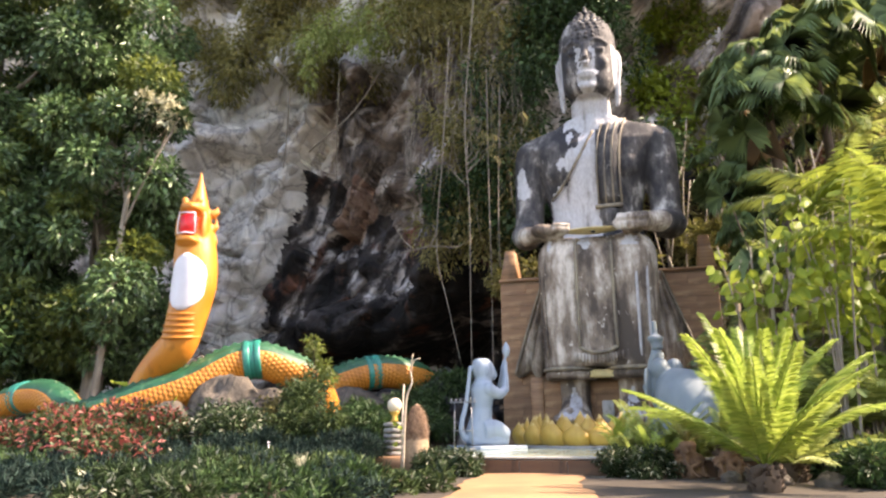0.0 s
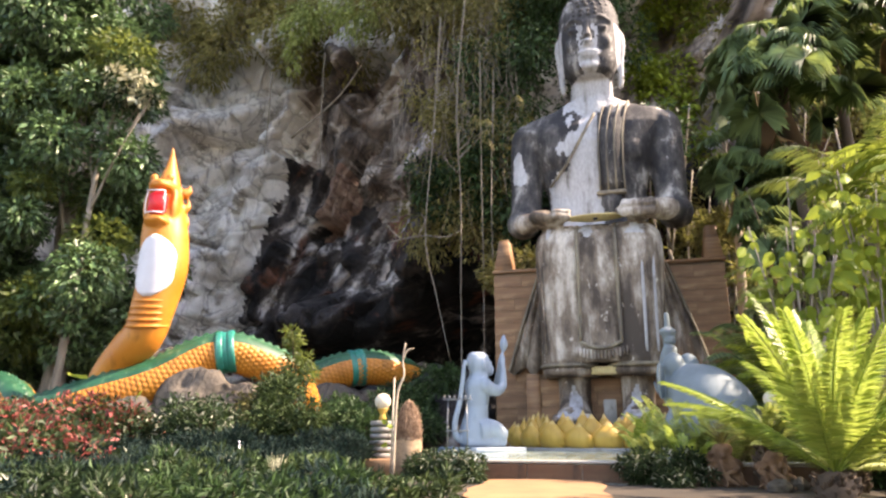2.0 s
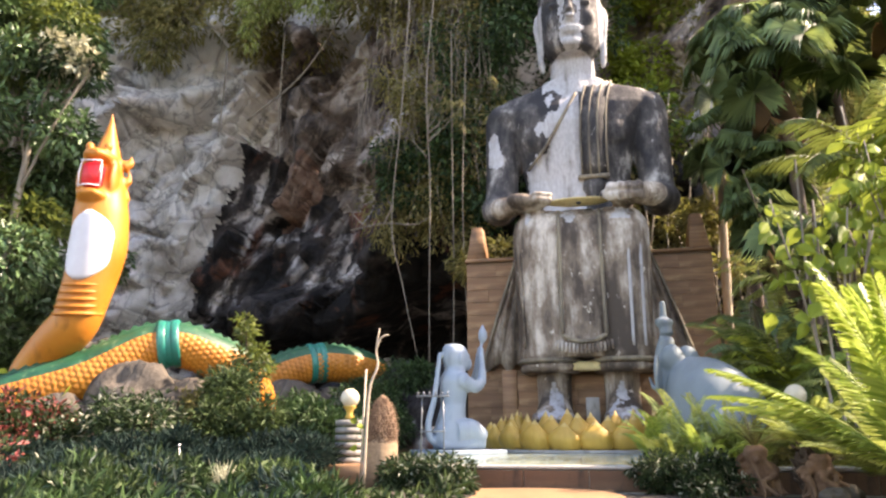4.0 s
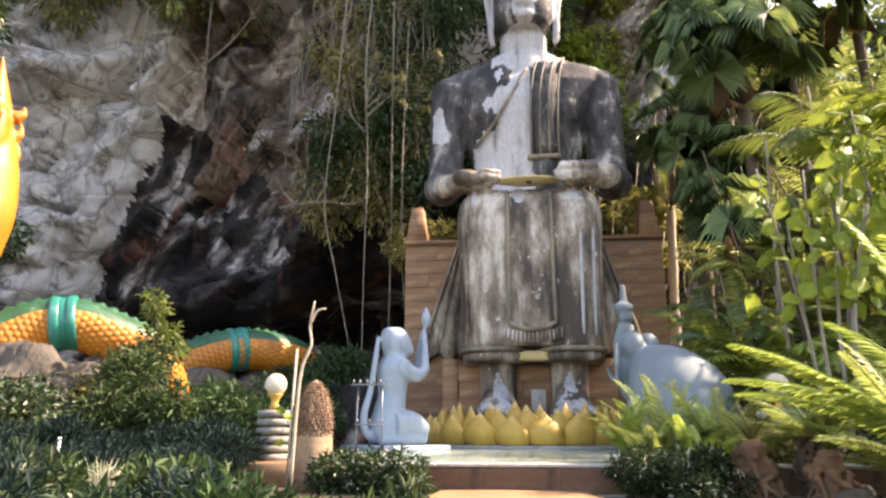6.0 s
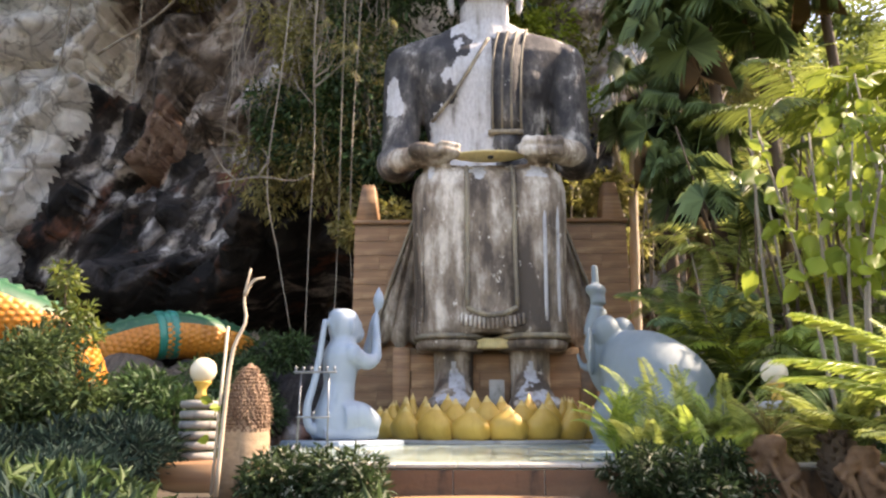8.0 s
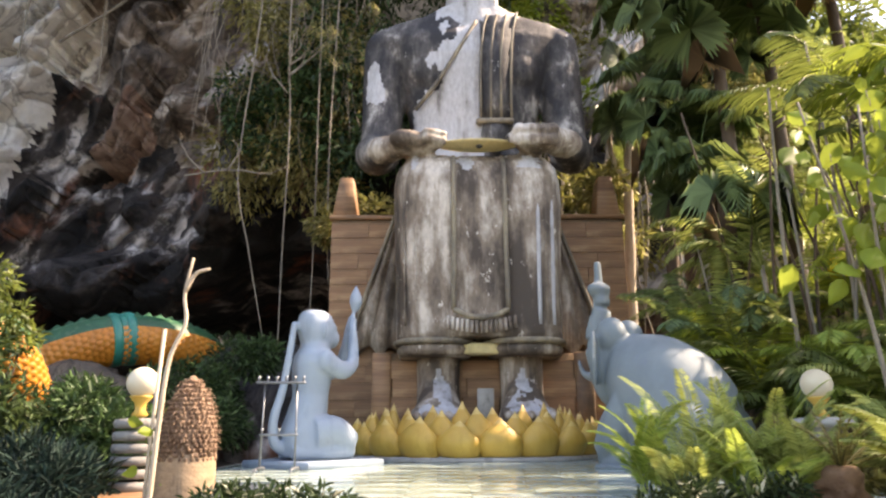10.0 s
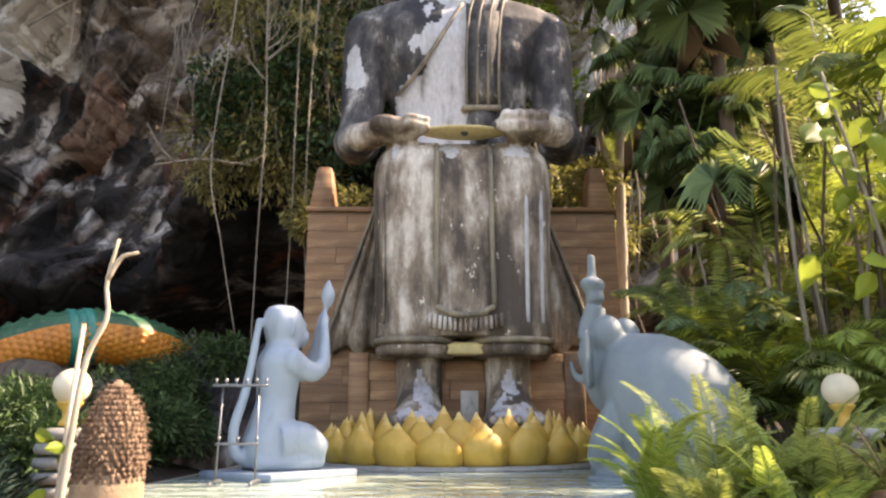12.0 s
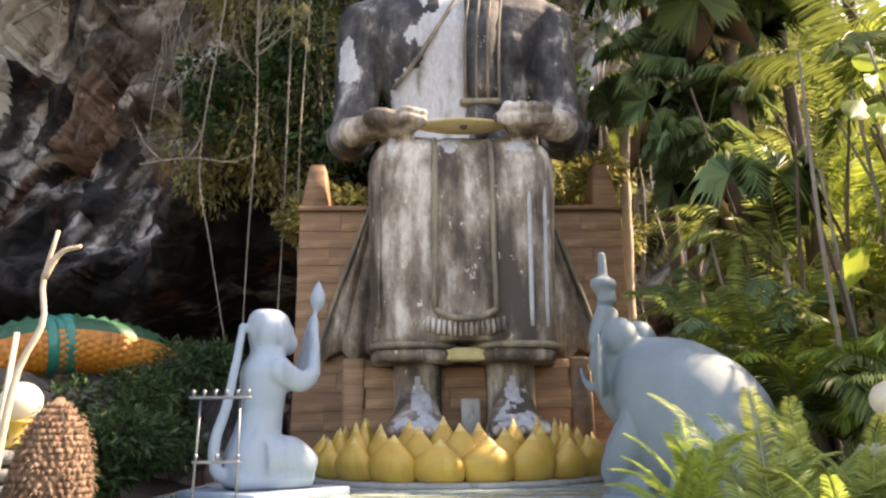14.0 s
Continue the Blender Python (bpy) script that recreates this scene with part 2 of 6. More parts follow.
class Geo:
    """Vertices and faces gathered for one mesh; m is the material slot of each face."""

    def __init__(self):
        self.v, self.f, self.m, self.n = [], [], [], 0

    def add(self, verts, faces, m=0):
        verts = np.asarray(verts, float).reshape(-1, 3)
        self.v.append(verts)
        if isinstance(faces, np.ndarray):
            self.f += (faces + self.n).tolist()
        else:
            self.f += [[i + self.n for i in f] for f in faces]
        self.m += list(m) if hasattr(m, "__len__") else [m] * len(faces)
        self.n += len(verts)
        return self

    def loft(self, rings, m=0, closed=True, caps=True):
        r = np.asarray(rings, float)
        k, n, _ = r.shape
        idx = np.arange(k * n).reshape(k, n)
        a, b = idx[:-1], idx[1:]
        if closed:
            a2, b2 = np.roll(a, -1, 1), np.roll(b, -1, 1)
        else:
            a, a2, b, b2 = a[:, :-1], a[:, 1:], b[:, :-1], b[:, 1:]
        f = np.stack([a, a2, b2, b], -1).reshape(-1, 4).tolist()
        if caps and closed:
            f += [idx[0][::-1].tolist(), idx[-1].tolist()]
        return self.add(r, f, m)

    def tube(self, pts, radii, seg=10, m=0, flat=1.0):
        pts = np.asarray(pts, float)
        radii = np.broadcast_to(np.asarray(radii, float), (len(pts),))
        t = unit(np.gradient(pts, axis=0))
        ref = np.array([0.0, 0.0, 1.0]) if abs(t[:, 2]).mean() < 0.8 else np.array([1.0, 0.0, 0.0])
        s = unit(np.cross(t, ref))
        u = np.cross(s, t)
        a = np.linspace(0, 2 * np.pi, seg, endpoint=False)
        rings = pts[:, None] + radii[:, None, None] * (np.cos(a)[None, :, None] * s[:, None] + flat * np.sin(a)[None, :, None] * u[:, None])
        return self.loft(rings, m)

    def ball(self, c, r, m=0, turn=None, seg=20):
        r = np.broadcast_to(np.asarray(r, float), (3,))
        ph = np.linspace(0.06, np.pi - 0.06, seg // 2 + 1)
        a = np.linspace(0, 2 * np.pi, seg, endpoint=False)
        p = np.stack([np.sin(ph)[:, None] * np.cos(a), np.sin(ph)[:, None] * np.sin(a), -np.cos(ph)[:, None] * np.ones(seg)], -1) * r
        if turn is not None:
            p = p @ np.array(Euler([radians(x) for x in turn]).to_matrix()).T
        return self.loft(p + np.asarray(c, float), m)

    def box(self, c, size, ch=0.01, m=0, turn=0.0, taper=1.0):
        """A box with chamfered edges; taper: the top's width over the base's."""
        x, y, z = (v / 2 for v in size)
        ring = lambda hx, hy, hz: [(-hx + ch, -hy, hz), (hx - ch, -hy, hz), (hx, -hy + ch, hz), (hx, hy - ch, hz), (hx - ch, hy, hz), (-hx + ch, hy, hz), (-hx, hy - ch, hz), (-hx, -hy + ch, hz)]
        rings = np.array([ring(x - ch, y - ch, -z), ring(x, y, -z + ch), ring(x * taper, y * taper, z - ch), ring(x * taper - ch, y * taper - ch, z)])
        ca, sa = math.cos(radians(turn)), math.sin(radians(turn))
        p = np.stack([rings[..., 0] * ca - rings[..., 1] * sa, rings[..., 0] * sa + rings[..., 1] * ca, rings[..., 2]], -1)
        return self.loft(p + np.asarray(c, float), m)

    def spin(self, profile, c=(0, 0, 0), seg=24, m=0):
        a = np.linspace(0, 2 * np.pi, seg, endpoint=False)
        p = np.asarray(profile, float)
        rings = np.stack([p[:, :1] * np.cos(a), p[:, :1] * np.sin(a), np.repeat(p[:, 1:2], seg, 1)], -1)
        return self.loft(rings + np.asarray(c, float), m)

    def mesh(self, name, mats, smooth=True):
        me = bpy.data.meshes.new(name)
        me.from_pydata(np.concatenate(self.v).tolist(), [], self.f)
        for mt in (mats if isinstance(mats, (list, tuple)) else [mats]):
            me.materials.append(mt)
        me.polygons.foreach_set("material_index", self.m)
        me.polygons.foreach_set("use_smooth", [smooth] * len(self.f))
        me.update()
        return me


def thing(name, geo, mats, label, category, group="", kind="", smooth=True):
    return tagged(new(name, geo.mesh(name, mats, smooth)), label, category, group, kind)


def base(name, at, label, category, group="", kind=""):
    ob = new(name)
    ob.location = at
    return tagged(ob, label, category, group, kind)


def part(name, geo, mats, parent, label="", smooth=True):
    """One mesh under a thing; its coordinates are those of the parent."""
    ob = new(name, geo.mesh(name, mats, smooth))
    ob.parent = parent
    return tagged(ob, label)


def fused(geo, voxel, smooth=4):
    """The gathered shapes melted into one skin: its vertices and faces."""
    ob = new("melt", geo.mesh("melt", STAINED))
    r = ob.modifiers.new("r", "REMESH")
    r.mode, r.voxel_size = "VOXEL", voxel
    sm = ob.modifiers.new("s", "SMOOTH")
    sm.factor, sm.iterations = 0.5, smooth
    me = bpy.data.meshes.new_from_object(ob.evaluated_get(bpy.context.evaluated_depsgraph_get()))
    v = np.empty(len(me.vertices) * 3)
    me.vertices.foreach_get("co", v)
    f = [list(p.vertices) for p in me.polygons]
    bpy.data.objects.remove(ob)
    bpy.data.meshes.remove(me)
    return v.reshape(-1, 3), f


def spline(pts, n):
    """A smooth line of n points through pts."""
    p = np.asarray(pts, float)
    p = np.vstack([2 * p[0] - p[1], p, 2 * p[-1] - p[-2]])
    out = []
    for u in np.linspace(0, len(pts) - 1 - 1e-6, n):
        k, w = int(u), u - int(u)
        a, b, c, d = p[k], p[k + 1], p[k + 2], p[k + 3]
        out.append(0.5 * (2 * b + (c - a) * w + (2 * a - 5 * b + 4 * c - d) * w ** 2 + (3 * b - 3 * c + d - a) * w ** 3))
    return np.array(out)


# ---- plants ----
def leaves(geo, at, out, size, aspect=0.45, droop=0.4, spread=0.7, m=0):
    """One folded leaf at each point, growing outwards."""
    n = len(at)
    ax = unit(out + spread * rng.normal(size=(n, 3)) + np.array([0, 0, -droop]))
    side = unit(np.cross(ax, unit(rng.normal(size=(n, 3)) + np.array([0, 0, 1.2]))))
    up = np.cross(side, ax)
    s = (size * rng.uniform(0.6, 1.35, n))[:, None]
    mid = at + ax * s * 0.45
    lift = up * s * 0.10
    v = np.stack([at, mid + side * s * aspect * 0.5 + lift, at + ax * s - up * s * 0.08, mid - side * s * aspect * 0.5 + lift], 1)
    i = np.arange(n)[:, None] * 4
    f = np.concatenate([i + [0, 1, 2], i + [0, 2, 3]])
    return geo.add(v, f, m)


def blob_points(blobs, n, flat=0.85, shell=0.5):
    b = np.asarray(blobs, float)
    w = b[:, 3] ** 2
    k = rng.choice(len(b), n, p=w / w.sum())
    d = unit(rng.normal(size=(n, 3)))
    r = b[k, 3] * (shell + (1 - shell) * rng.random(n) ** 0.7)
    return b[k, :3] + d * r[:, None] * np.array([1, 1, flat]), d


def scatter_blobs(lo, hi, n, r0, r1):
    lo, hi = np.asarray(lo, float), np.asarray(hi, float)
    return np.column_stack([lo + (hi - lo) * rng.random((n, 3)), rng.uniform(r0, r1, n)])


def frond(geo, root, azimuth, rise, length, bend, leaflet, pairs, width=0.12, vee=35, m=0, stem=0.012, bare=0.12, curl=0.0):
    """A feather leaf: an arching rib with folded leaflets on both sides."""
    a = radians(azimuth)
    h = np.array([math.cos(a), math.sin(a), 0])
    ang = radians(rise) - radians(bend) * np.linspace(0, 1, 14) ** 1.4
    step = length / 13
    pts = np.asarray(root, float) + np.concatenate([[np.zeros(3)], np.cumsum([step * (math.cos(g) * h + math.sin(g) * np.array([0, 0, 1])) for g in ang[:-1]], 0)])
    geo.tube(pts, np.linspace(stem, stem * 0.3, 14), 5, m)
    u = np.linspace(bare, 0.99, pairs)
    p = np.stack([np.interp(u, np.linspace(0, 1, 14), pts[:, c]) for c in range(3)], 1)
    t = unit(np.stack([np.interp(u, np.linspace(0, 1, 14), np.gradient(pts, axis=0)[:, c]) for c in range(3)], 1))
    s = np.array([-math.sin(a), math.cos(a), 0])
    up = np.cross(t, s) * -1
    size = leaflet * np.clip(np.minimum(1, (u - bare) * 5 + 0.35) * np.sqrt(np.clip(1.08 - u, 0.03, 1)) * 1.25, 0.15, 1.1)
    for sg in (-1, 1):
        d = unit(sg * s * math.cos(radians(vee)) + up * math.sin(radians(vee)) * 0.7 + t * (0.55 + 0.5 * u[:, None]) + rng.normal(size=(pairs, 3)) * 0.06 - np.array([0, 0, curl]))
        w = unit(np.cross(d, up)) * (leaflet * width)
        L = size[:, None]
        v = np.stack([p - w * 0.35, p + d * L * 0.55 + w * 0.5, p + d * L - np.array([0, 0, 1]) * L * 0.12, p + d * L * 0.5 - w * 0.5], 1)
        i = np.arange(pairs)[:, None] * 4
        geo.add(v, np.concatenate([i + [0, 1, 2], i + [0, 2, 3]]), m)


def fan(geo, at, facing, size, blades=26, m=0, sweep=300, droop=0.25):
    """A fan-palm leaf: folded blades round one point."""
    n = unit(facing)
    x = unit(np.cross(n, [0, 0, 1.0]) + 1e-4)
    y = np.cross(x, n)
    a = np.radians(90 + np.linspace(-sweep / 2, sweep / 2, blades))
    d = np.cos(a)[:, None] * x + np.sin(a)[:, None] * y
    w = unit(np.cross(d, n)) * size * 0.05
    L = (size * (0.75 + 0.25 * np.cos(a - np.pi / 2)) * rng.uniform(0.85, 1.1, blades))[:, None]
    tip = at + d * L - np.array([0, 0, droop]) * L
    v = np.stack([np.broadcast_to(np.asarray(at, float), d.shape), at + d * L * 0.6 + w + n * size * 0.03, tip, at + d * L * 0.6 - w], 1)
    i = np.arange(blades)[:, None] * 4
    geo.add(v, np.concatenate([i + [0, 1, 2], i + [0, 2, 3]]), m)


def shrub(name, at, blobs, n, size, mat, label, category="shrub", group="", aspect=0.4, droop=0.2, stems=5, shell=0.35, bark=BARK_DARK):
    ob = base(name, at, label, category, group)
    g = Geo()
    b = np.asarray(blobs, float)
    for k in range(stems):
        q = b[k % len(b)]
        mid = q[:3] * 0.5 + rng.normal(size=3) * 0.08
        g.tube(spline([(0.1 * k - 0.2, 0.05, -0.1), mid, q[:3] + np.array([0, 0, q[3] * 0.4])], 8), np.linspace(0.03, 0.008, 8), 6)
    part("stem", g, bark, ob)
    g = Geo()
    p, d = blob_points(b, n, 0.9, shell)
    leaves(g, p, d, size, aspect, droop)
    part("crown", g, mat, ob)
    return ob


# ---- ground, path and terrace ----
def ground_height(x, y):
    """The garden rises behind the beds towards the foot of the cliff."""
    bank = np.clip((-5.0 - x) / 6, 0, 1) * np.clip((y - 12) / 7, 0, 1) * 1.1
    right = np.clip((x - 5.2) / 5, 0, 1) * np.clip((y - 12) / 10, 0, 1) * 0.5
    foot = np.clip((y - 26) / 8, 0, 1) * 1.6
    lump = (fbm(np.stack([x * 0.6, y * 0.6, x * 0], -1), 4, 3) - 0.5) * 0.5 * np.clip((np.abs(x) - 3.2) / 2, 0, 1)
    return bank + right + foot + lump


xs = np.unique(np.concatenate([np.linspace(-400, -40, 14), np.linspace(-40, 30, 141), np.linspace(30, 400, 14)]))
ys = np.unique(np.concatenate([np.linspace(-300, -12, 12), np.linspace(-12, 48, 121), np.linspace(48, 500, 14)]))
gx, gy = np.meshgrid(xs, ys)
gz = ground_height(gx, gy)
gz[(abs(gx) < 4.4) & (gy > 13.2) & (gy < 27)] = -0.05
thing("ground", Geo().loft(np.stack([gx, gy, gz], -1), 0, False, False), SOIL, "dry brown garden soil with leaf litter", "ground", kind="structure")

# a sandy paved path that leads straight to the step of the terrace
g = Geo()
edge = np.linspace(-8, 13.36, 44)
wob = 0.06 * np.sin(edge * 2.1) + 0.04 * np.sin(edge * 5.3)
cx = np.interp(edge, [-8, 0, 3.8, 8.8, 10.2, 13.4], [3.4, 1.9, 0.5, 0.15, -0.2, -0.62])
ring = np.stack([np.stack([cx + k + wob * (1 if abs(k) > 0.8 else 0), edge, 0.03 + 0.012 * np.cos(k * 2) + 0 * edge], -1) for k in (-0.9, -0.45, 0, 0.45, 0.9)], 1)
thing("path", g.loft(ring, 0, False, False), SAND, "sandy tan paved garden path", "path", kind="structure")

TOP = 0.3
terrace = thing("terrace", Geo().box((0, 21.5, TOP / 2 - 0.16), (9.0, 11.4, TOP + 0.28), 0.02).box((0.95, 14.6, TOP / 2 - 0.16), (7.1, 2.42, TOP + 0.28), 0.02), CONCRETE,
                "low terrace faced with brown stone in front of the statue", "terrace", kind="structure")

# the cliff: a sheet broken into tilted blocks, with an overhang and a cave at its foot
cx = np.linspace(-46, 12, 330)
cz = np.linspace(-0.6, 40, 232)
CX, CZ = np.meshgrid(cx, cz)
q = np.stack([CX, CZ * 0, CZ], -1)


def smooth(a, b, v):
    w = np.clip((v - a) / (b - a), 0, 1)
    return w * w * (3 - 2 * w)


def blocks(u, v, size, tilt, seed):
    """Heights of a face that has broken into tilted blocks."""
    u, v = u / size, v / size
    iu, iv = np.floor(u).astype(np.int64), np.floor(v).astype(np.int64)
    best, second, high = np.full(u.shape, 9.0), np.full(u.shape, 9.0), np.zeros(u.shape)
    for a in (-1, 0, 1):
        for b in (-1, 0, 1):
            k, l = iu + a, iv + b
            du, dv = u - (k + hashed(k, l, 1, seed)), v - (l + hashed(k, l, 2, seed))
            d = np.hypot(du, dv)
            h = hashed(k, l, 3, seed) - 0.5 + tilt * (du * (hashed(k, l, 4, seed) - 0.5) + dv * (hashed(k, l, 5, seed) - 0.6))
            second = np.where(d < best, best, np.minimum(second, d))
            high = np.where(d < best, h, high)
            best = np.minimum(best, d)
    return high * size - 0.14 * size * np.clip(1 - (second - best) / 0.09, 0, 1)


lean = np.stack([CX * 0.8 + CZ * 0.55, CX * 0, CZ * 0.8 - CX * 0.4], -1)
warp = 1.6 * (fbm(q * 0.35, 4, 14) - 0.5)
Y = 37.0 - 3.5 * smooth(-16, -5, CX) - 0.55 * np.clip(-24 - CX, 0, 30) - 0.05 * np.clip(CZ - 14, 0, 40)
edge_x = np.interp(CZ, [0, 7.5, 14, 18, 24, 40], [-24, -22.2, -20.5, -18.6, -18.8, -18]) + 2.4 * (fbm(lean * 0.33, 4, 5) - 0.5)
recess = smooth(-0.2, 1.3, CX - edge_x) * (1 - smooth(19, 25, CZ)) * (1 - smooth(-14, -9, CX) * 0.7)
Y += 1.3 * recess
hood = np.interp(CX, [-20, -16.5, -13, -9, -5], [4.6, 5.2, 5.6, 7.0, 7.4]) + 1.2 * (fbm(lean * 0.5, 4, 8) - 0.5)
cave = smooth(-0.4, 0.5, hood - CZ) * smooth(-19.5, -16, CX) * (1 - smooth(-5, -2, CX))
Y += 7.0 * cave
Y -= 2.6 * smooth(2.0, 0, abs(CZ - hood - 1.6)) * smooth(-20, -16, CX) * (1 - smooth(-9, -5, CX))
su, sv = CX * 0.64 + CZ * 0.77 + warp, CZ * 0.64 - CX * 0.77 + warp
Y -= 1.15 * blocks(su * 0.42, sv * 0.95, 2.3, 1.9, 101) + 0.8 * blocks(su * 0.5 + 3, sv + 5, 1.15, 1.7, 111)
Y -= 2.6 * (fbm(lean * np.array([0.16, 1, 0.34]), 5, 11, True) - 0.6) + 0.45 * (fbm(q * 1.1, 3, 31) - 0.5)
# a fluted column of dripstone down the middle of the face
Y -= 1.3 * smooth(2.2, 0.3, abs(CX + 15.0 + 0.12 * (CZ - 18))) * smooth(11, 15, CZ) * (1 - smooth(22, 26, CZ))
XX = CX + 0.4 * (fbm(q * 0.8 + 9, 4, 51) - 0.5)
g = Geo().loft(np.stack([XX, Y, CZ], -1), 0, False, False)
# Dark rock fills recess, cave and foot: stain, with shade put into the colour.
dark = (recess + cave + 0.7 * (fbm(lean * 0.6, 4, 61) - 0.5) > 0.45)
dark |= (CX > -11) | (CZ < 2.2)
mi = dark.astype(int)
mi[(np.hypot((su - 0.35) / 2.4, (sv - 21.1) / 1.0) + 0.6 * (fbm(q * 0.8, 3, 66) - 0.5) < 0.9)] = 2
mi[(mi == 1) & (CZ + 5.0 * (fbm(lean * 0.3, 4, 77) - 0.5) + 0.5 * np.clip(CX + 15, -9, 2) > 14.2)] = 3
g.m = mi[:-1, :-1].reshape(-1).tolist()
thing("cliff", g, [ROCK_PALE, ROCK_DARK, ROCK_RUST, ROCK_BROWN], "grey limestone cliff, overhang and cave coloured dark for stain and shade", "cliff", kind="structure")

# wooded hill that closes the place behind and to the sides
hx = np.linspace(-1, 1, 60)
rings = []
for z, d in ((-0.5, 0), (3, 1.5), (8, 3), (14, 6), (22, 10), (30, 16), (40, 26), (48, 40)):
    rings.append(np.stack([27 + hx * 27 + 0 * hx, 36 + d - 16 * np.clip(hx, 0, 1) ** 2 + 2.5 * (fbm(np.stack([hx * 9, hx * 0 + z, hx * 0], -1), 3, 71) - 0.5), 0 * hx + z * (1 - 0.72 * np.clip(hx + 0.45, 0, 1))], -1))
HILL = plain("hill_undergrowth", srgb("2a3318"), srgb("4c5528"), 0.6, 0.95, 0.6)
thing("hillside", Geo().loft(rings, 0, False, False), HILL, "steep green wooded hillside", "hillside", kind="structure")


# ---- the great seated statue and its throne ----
def superring(cx, cy, z, hx, hy, n=3.0, seg=96, flute=0.0, waves=30, phase=0.0):
    a = np.linspace(0, 2 * np.pi, seg, endpoint=False)
    c, s = np.cos(a), np.sin(a)
    r = 1 + flute * np.cos(waves * a + phase)
    return np.stack([cx + hx * r * np.sign(c) * abs(c) ** (2 / n), cy + hy * r * np.sign(s) * abs(s) ** (2 / n), np.full(seg, z)], -1)


CXB = -0.05
g = Geo()
# skirt of the robe, from hem to lap
for sx in (-1, 1):
    rows = [(2.62, 0.86, 1.12, 23.5), (2.8, 0.9, 1.2, 23.5), (3.6, 0.9, 1.22, 23.52), (4.8, 0.95, 1.28, 23.53), (5.8, 0.99, 1.34, 23.55), (6.36, 1.0, 1.36, 23.6), (6.7, 0.95, 1.3, 23.66), (6.96, 0.8, 1.14, 23.78), (7.1, 0.5, 0.85, 23.9)]
    g.loft([superring(CXB + sx * 0.96, cy, z, hx, hy, 2.7, 120, 0.009 if z < 6.3 else 0.004, 26, 1.3 * sx) for z, hx, hy, cy in rows])
rows = [(2.74, 0.62, 1.15, 23.45), (4.8, 0.62, 1.2, 23.5), (6.2, 0.6, 1.28, 23.58), (6.7, 0.58, 1.22, 23.66), (7.02, 0.5, 1.05, 23.85)]
g.loft([superring(CXB, cy, z, hx, hy, 6, 48) for z, hx, hy, cy in rows])
# torso with chest and shoulders
rows = [(6.6, 1.75, 0.95, 24.7), (7.4, 1.62, 0.85, 24.75), (8.4, 1.62, 0.85, 24.8), (9.4, 1.82, 0.95, 24.8), (10.3, 2.2, 1.05, 24.8), (10.9, 2.62, 1.0, 24.85), (11.25, 2.68, 0.85, 24.9), (11.5, 2.35, 0.75, 24.9), (11.75, 1.5, 0.66, 24.9), (12.05, 0.9, 0.6, 24.85)]
g.loft([superring(CXB, cy, z, hx, hy, 2.5, 64) for z, hx, hy, cy in rows])
g.ball((CXB - 0.85, 24.16, 10.0), (0.85, 0.36, 0.75))
g.ball((CXB + 0.85, 24.16, 10.0), (0.85, 0.36, 0.75))
# arms: shoulder, elbow, forearm to the lap
for sx in (-1, 1):
    g.ball((CXB + sx * 2.3, 24.85, 10.82), (0.62, 0.7, 0.66))
    g.tube(spline([(CXB + sx * 2.26, 24.85, 11.0), (CXB + sx * 2.34, 24.75, 10.2), (CXB + sx * 2.38, 24.6, 8.9), (CXB + sx * 2.4, 24.3, 7.7)], 14), [0.62, 0.64, 0.63, 0.61, 0.6, 0.58, 0.57, 0.56, 0.55, 0.54, 0.53, 0.52, 0.52, 0.52], 22)
    g.ball((CXB + sx * 2.46, 24.2, 7.6), (0.57, 0.55, 0.52))
g.tube(spline([(CXB - 2.46, 24.2, 7.58), (CXB - 2.3, 23.3, 7.3), (CXB - 1.75, 22.7, 7.22)], 10), np.linspace(0.5, 0.27, 10), 18)
g.tube(spline([(CXB + 2.46, 24.2, 7.6), (CXB + 2.2, 23.3, 7.45), (CXB + 1.65, 22.7, 7.35)], 10), np.linspace(0.5, 0.3, 10), 18)
# one palm open upwards with curled fingers, one fist
g.ball((CXB - 1.5, 22.5, 7.2), (0.56, 0.42, 0.26), turn=(0, 12, 10))
for k in range(4):
    x0 = CXB - 1.35 + 0.12 * k
    g.tube(spline([(x0, 22.42 + 0.05 * k, 7.15), (x0 + 0.18, 22.15 + 0.06 * k, 7.16), (x0 + 0.2, 22.14 + 0.06 * k, 7.4)], 7), 0.115, 10)
g.ball((CXB + 1.34, 22.5, 7.28), (0.54, 0.44, 0.34), turn=(8, 0, -8))
for k in range(4):
    x0 = CXB + 0.96 + 0.255 * k
    g.tube(spline([(x0, 22.62, 7.5), (x0 - 0.03, 22.2, 7.42), (x0 - 0.05, 22.02, 7.18), (x0 - 0.04, 22.1, 6.98)], 8), 0.14, 12)
g.tube([(CXB + 0.82, 22.7, 7.32), (CXB + 0.72, 22.35, 7.25), (CXB + 0.8, 22.15, 7.15)], 0.12, 10)
hg = Geo()
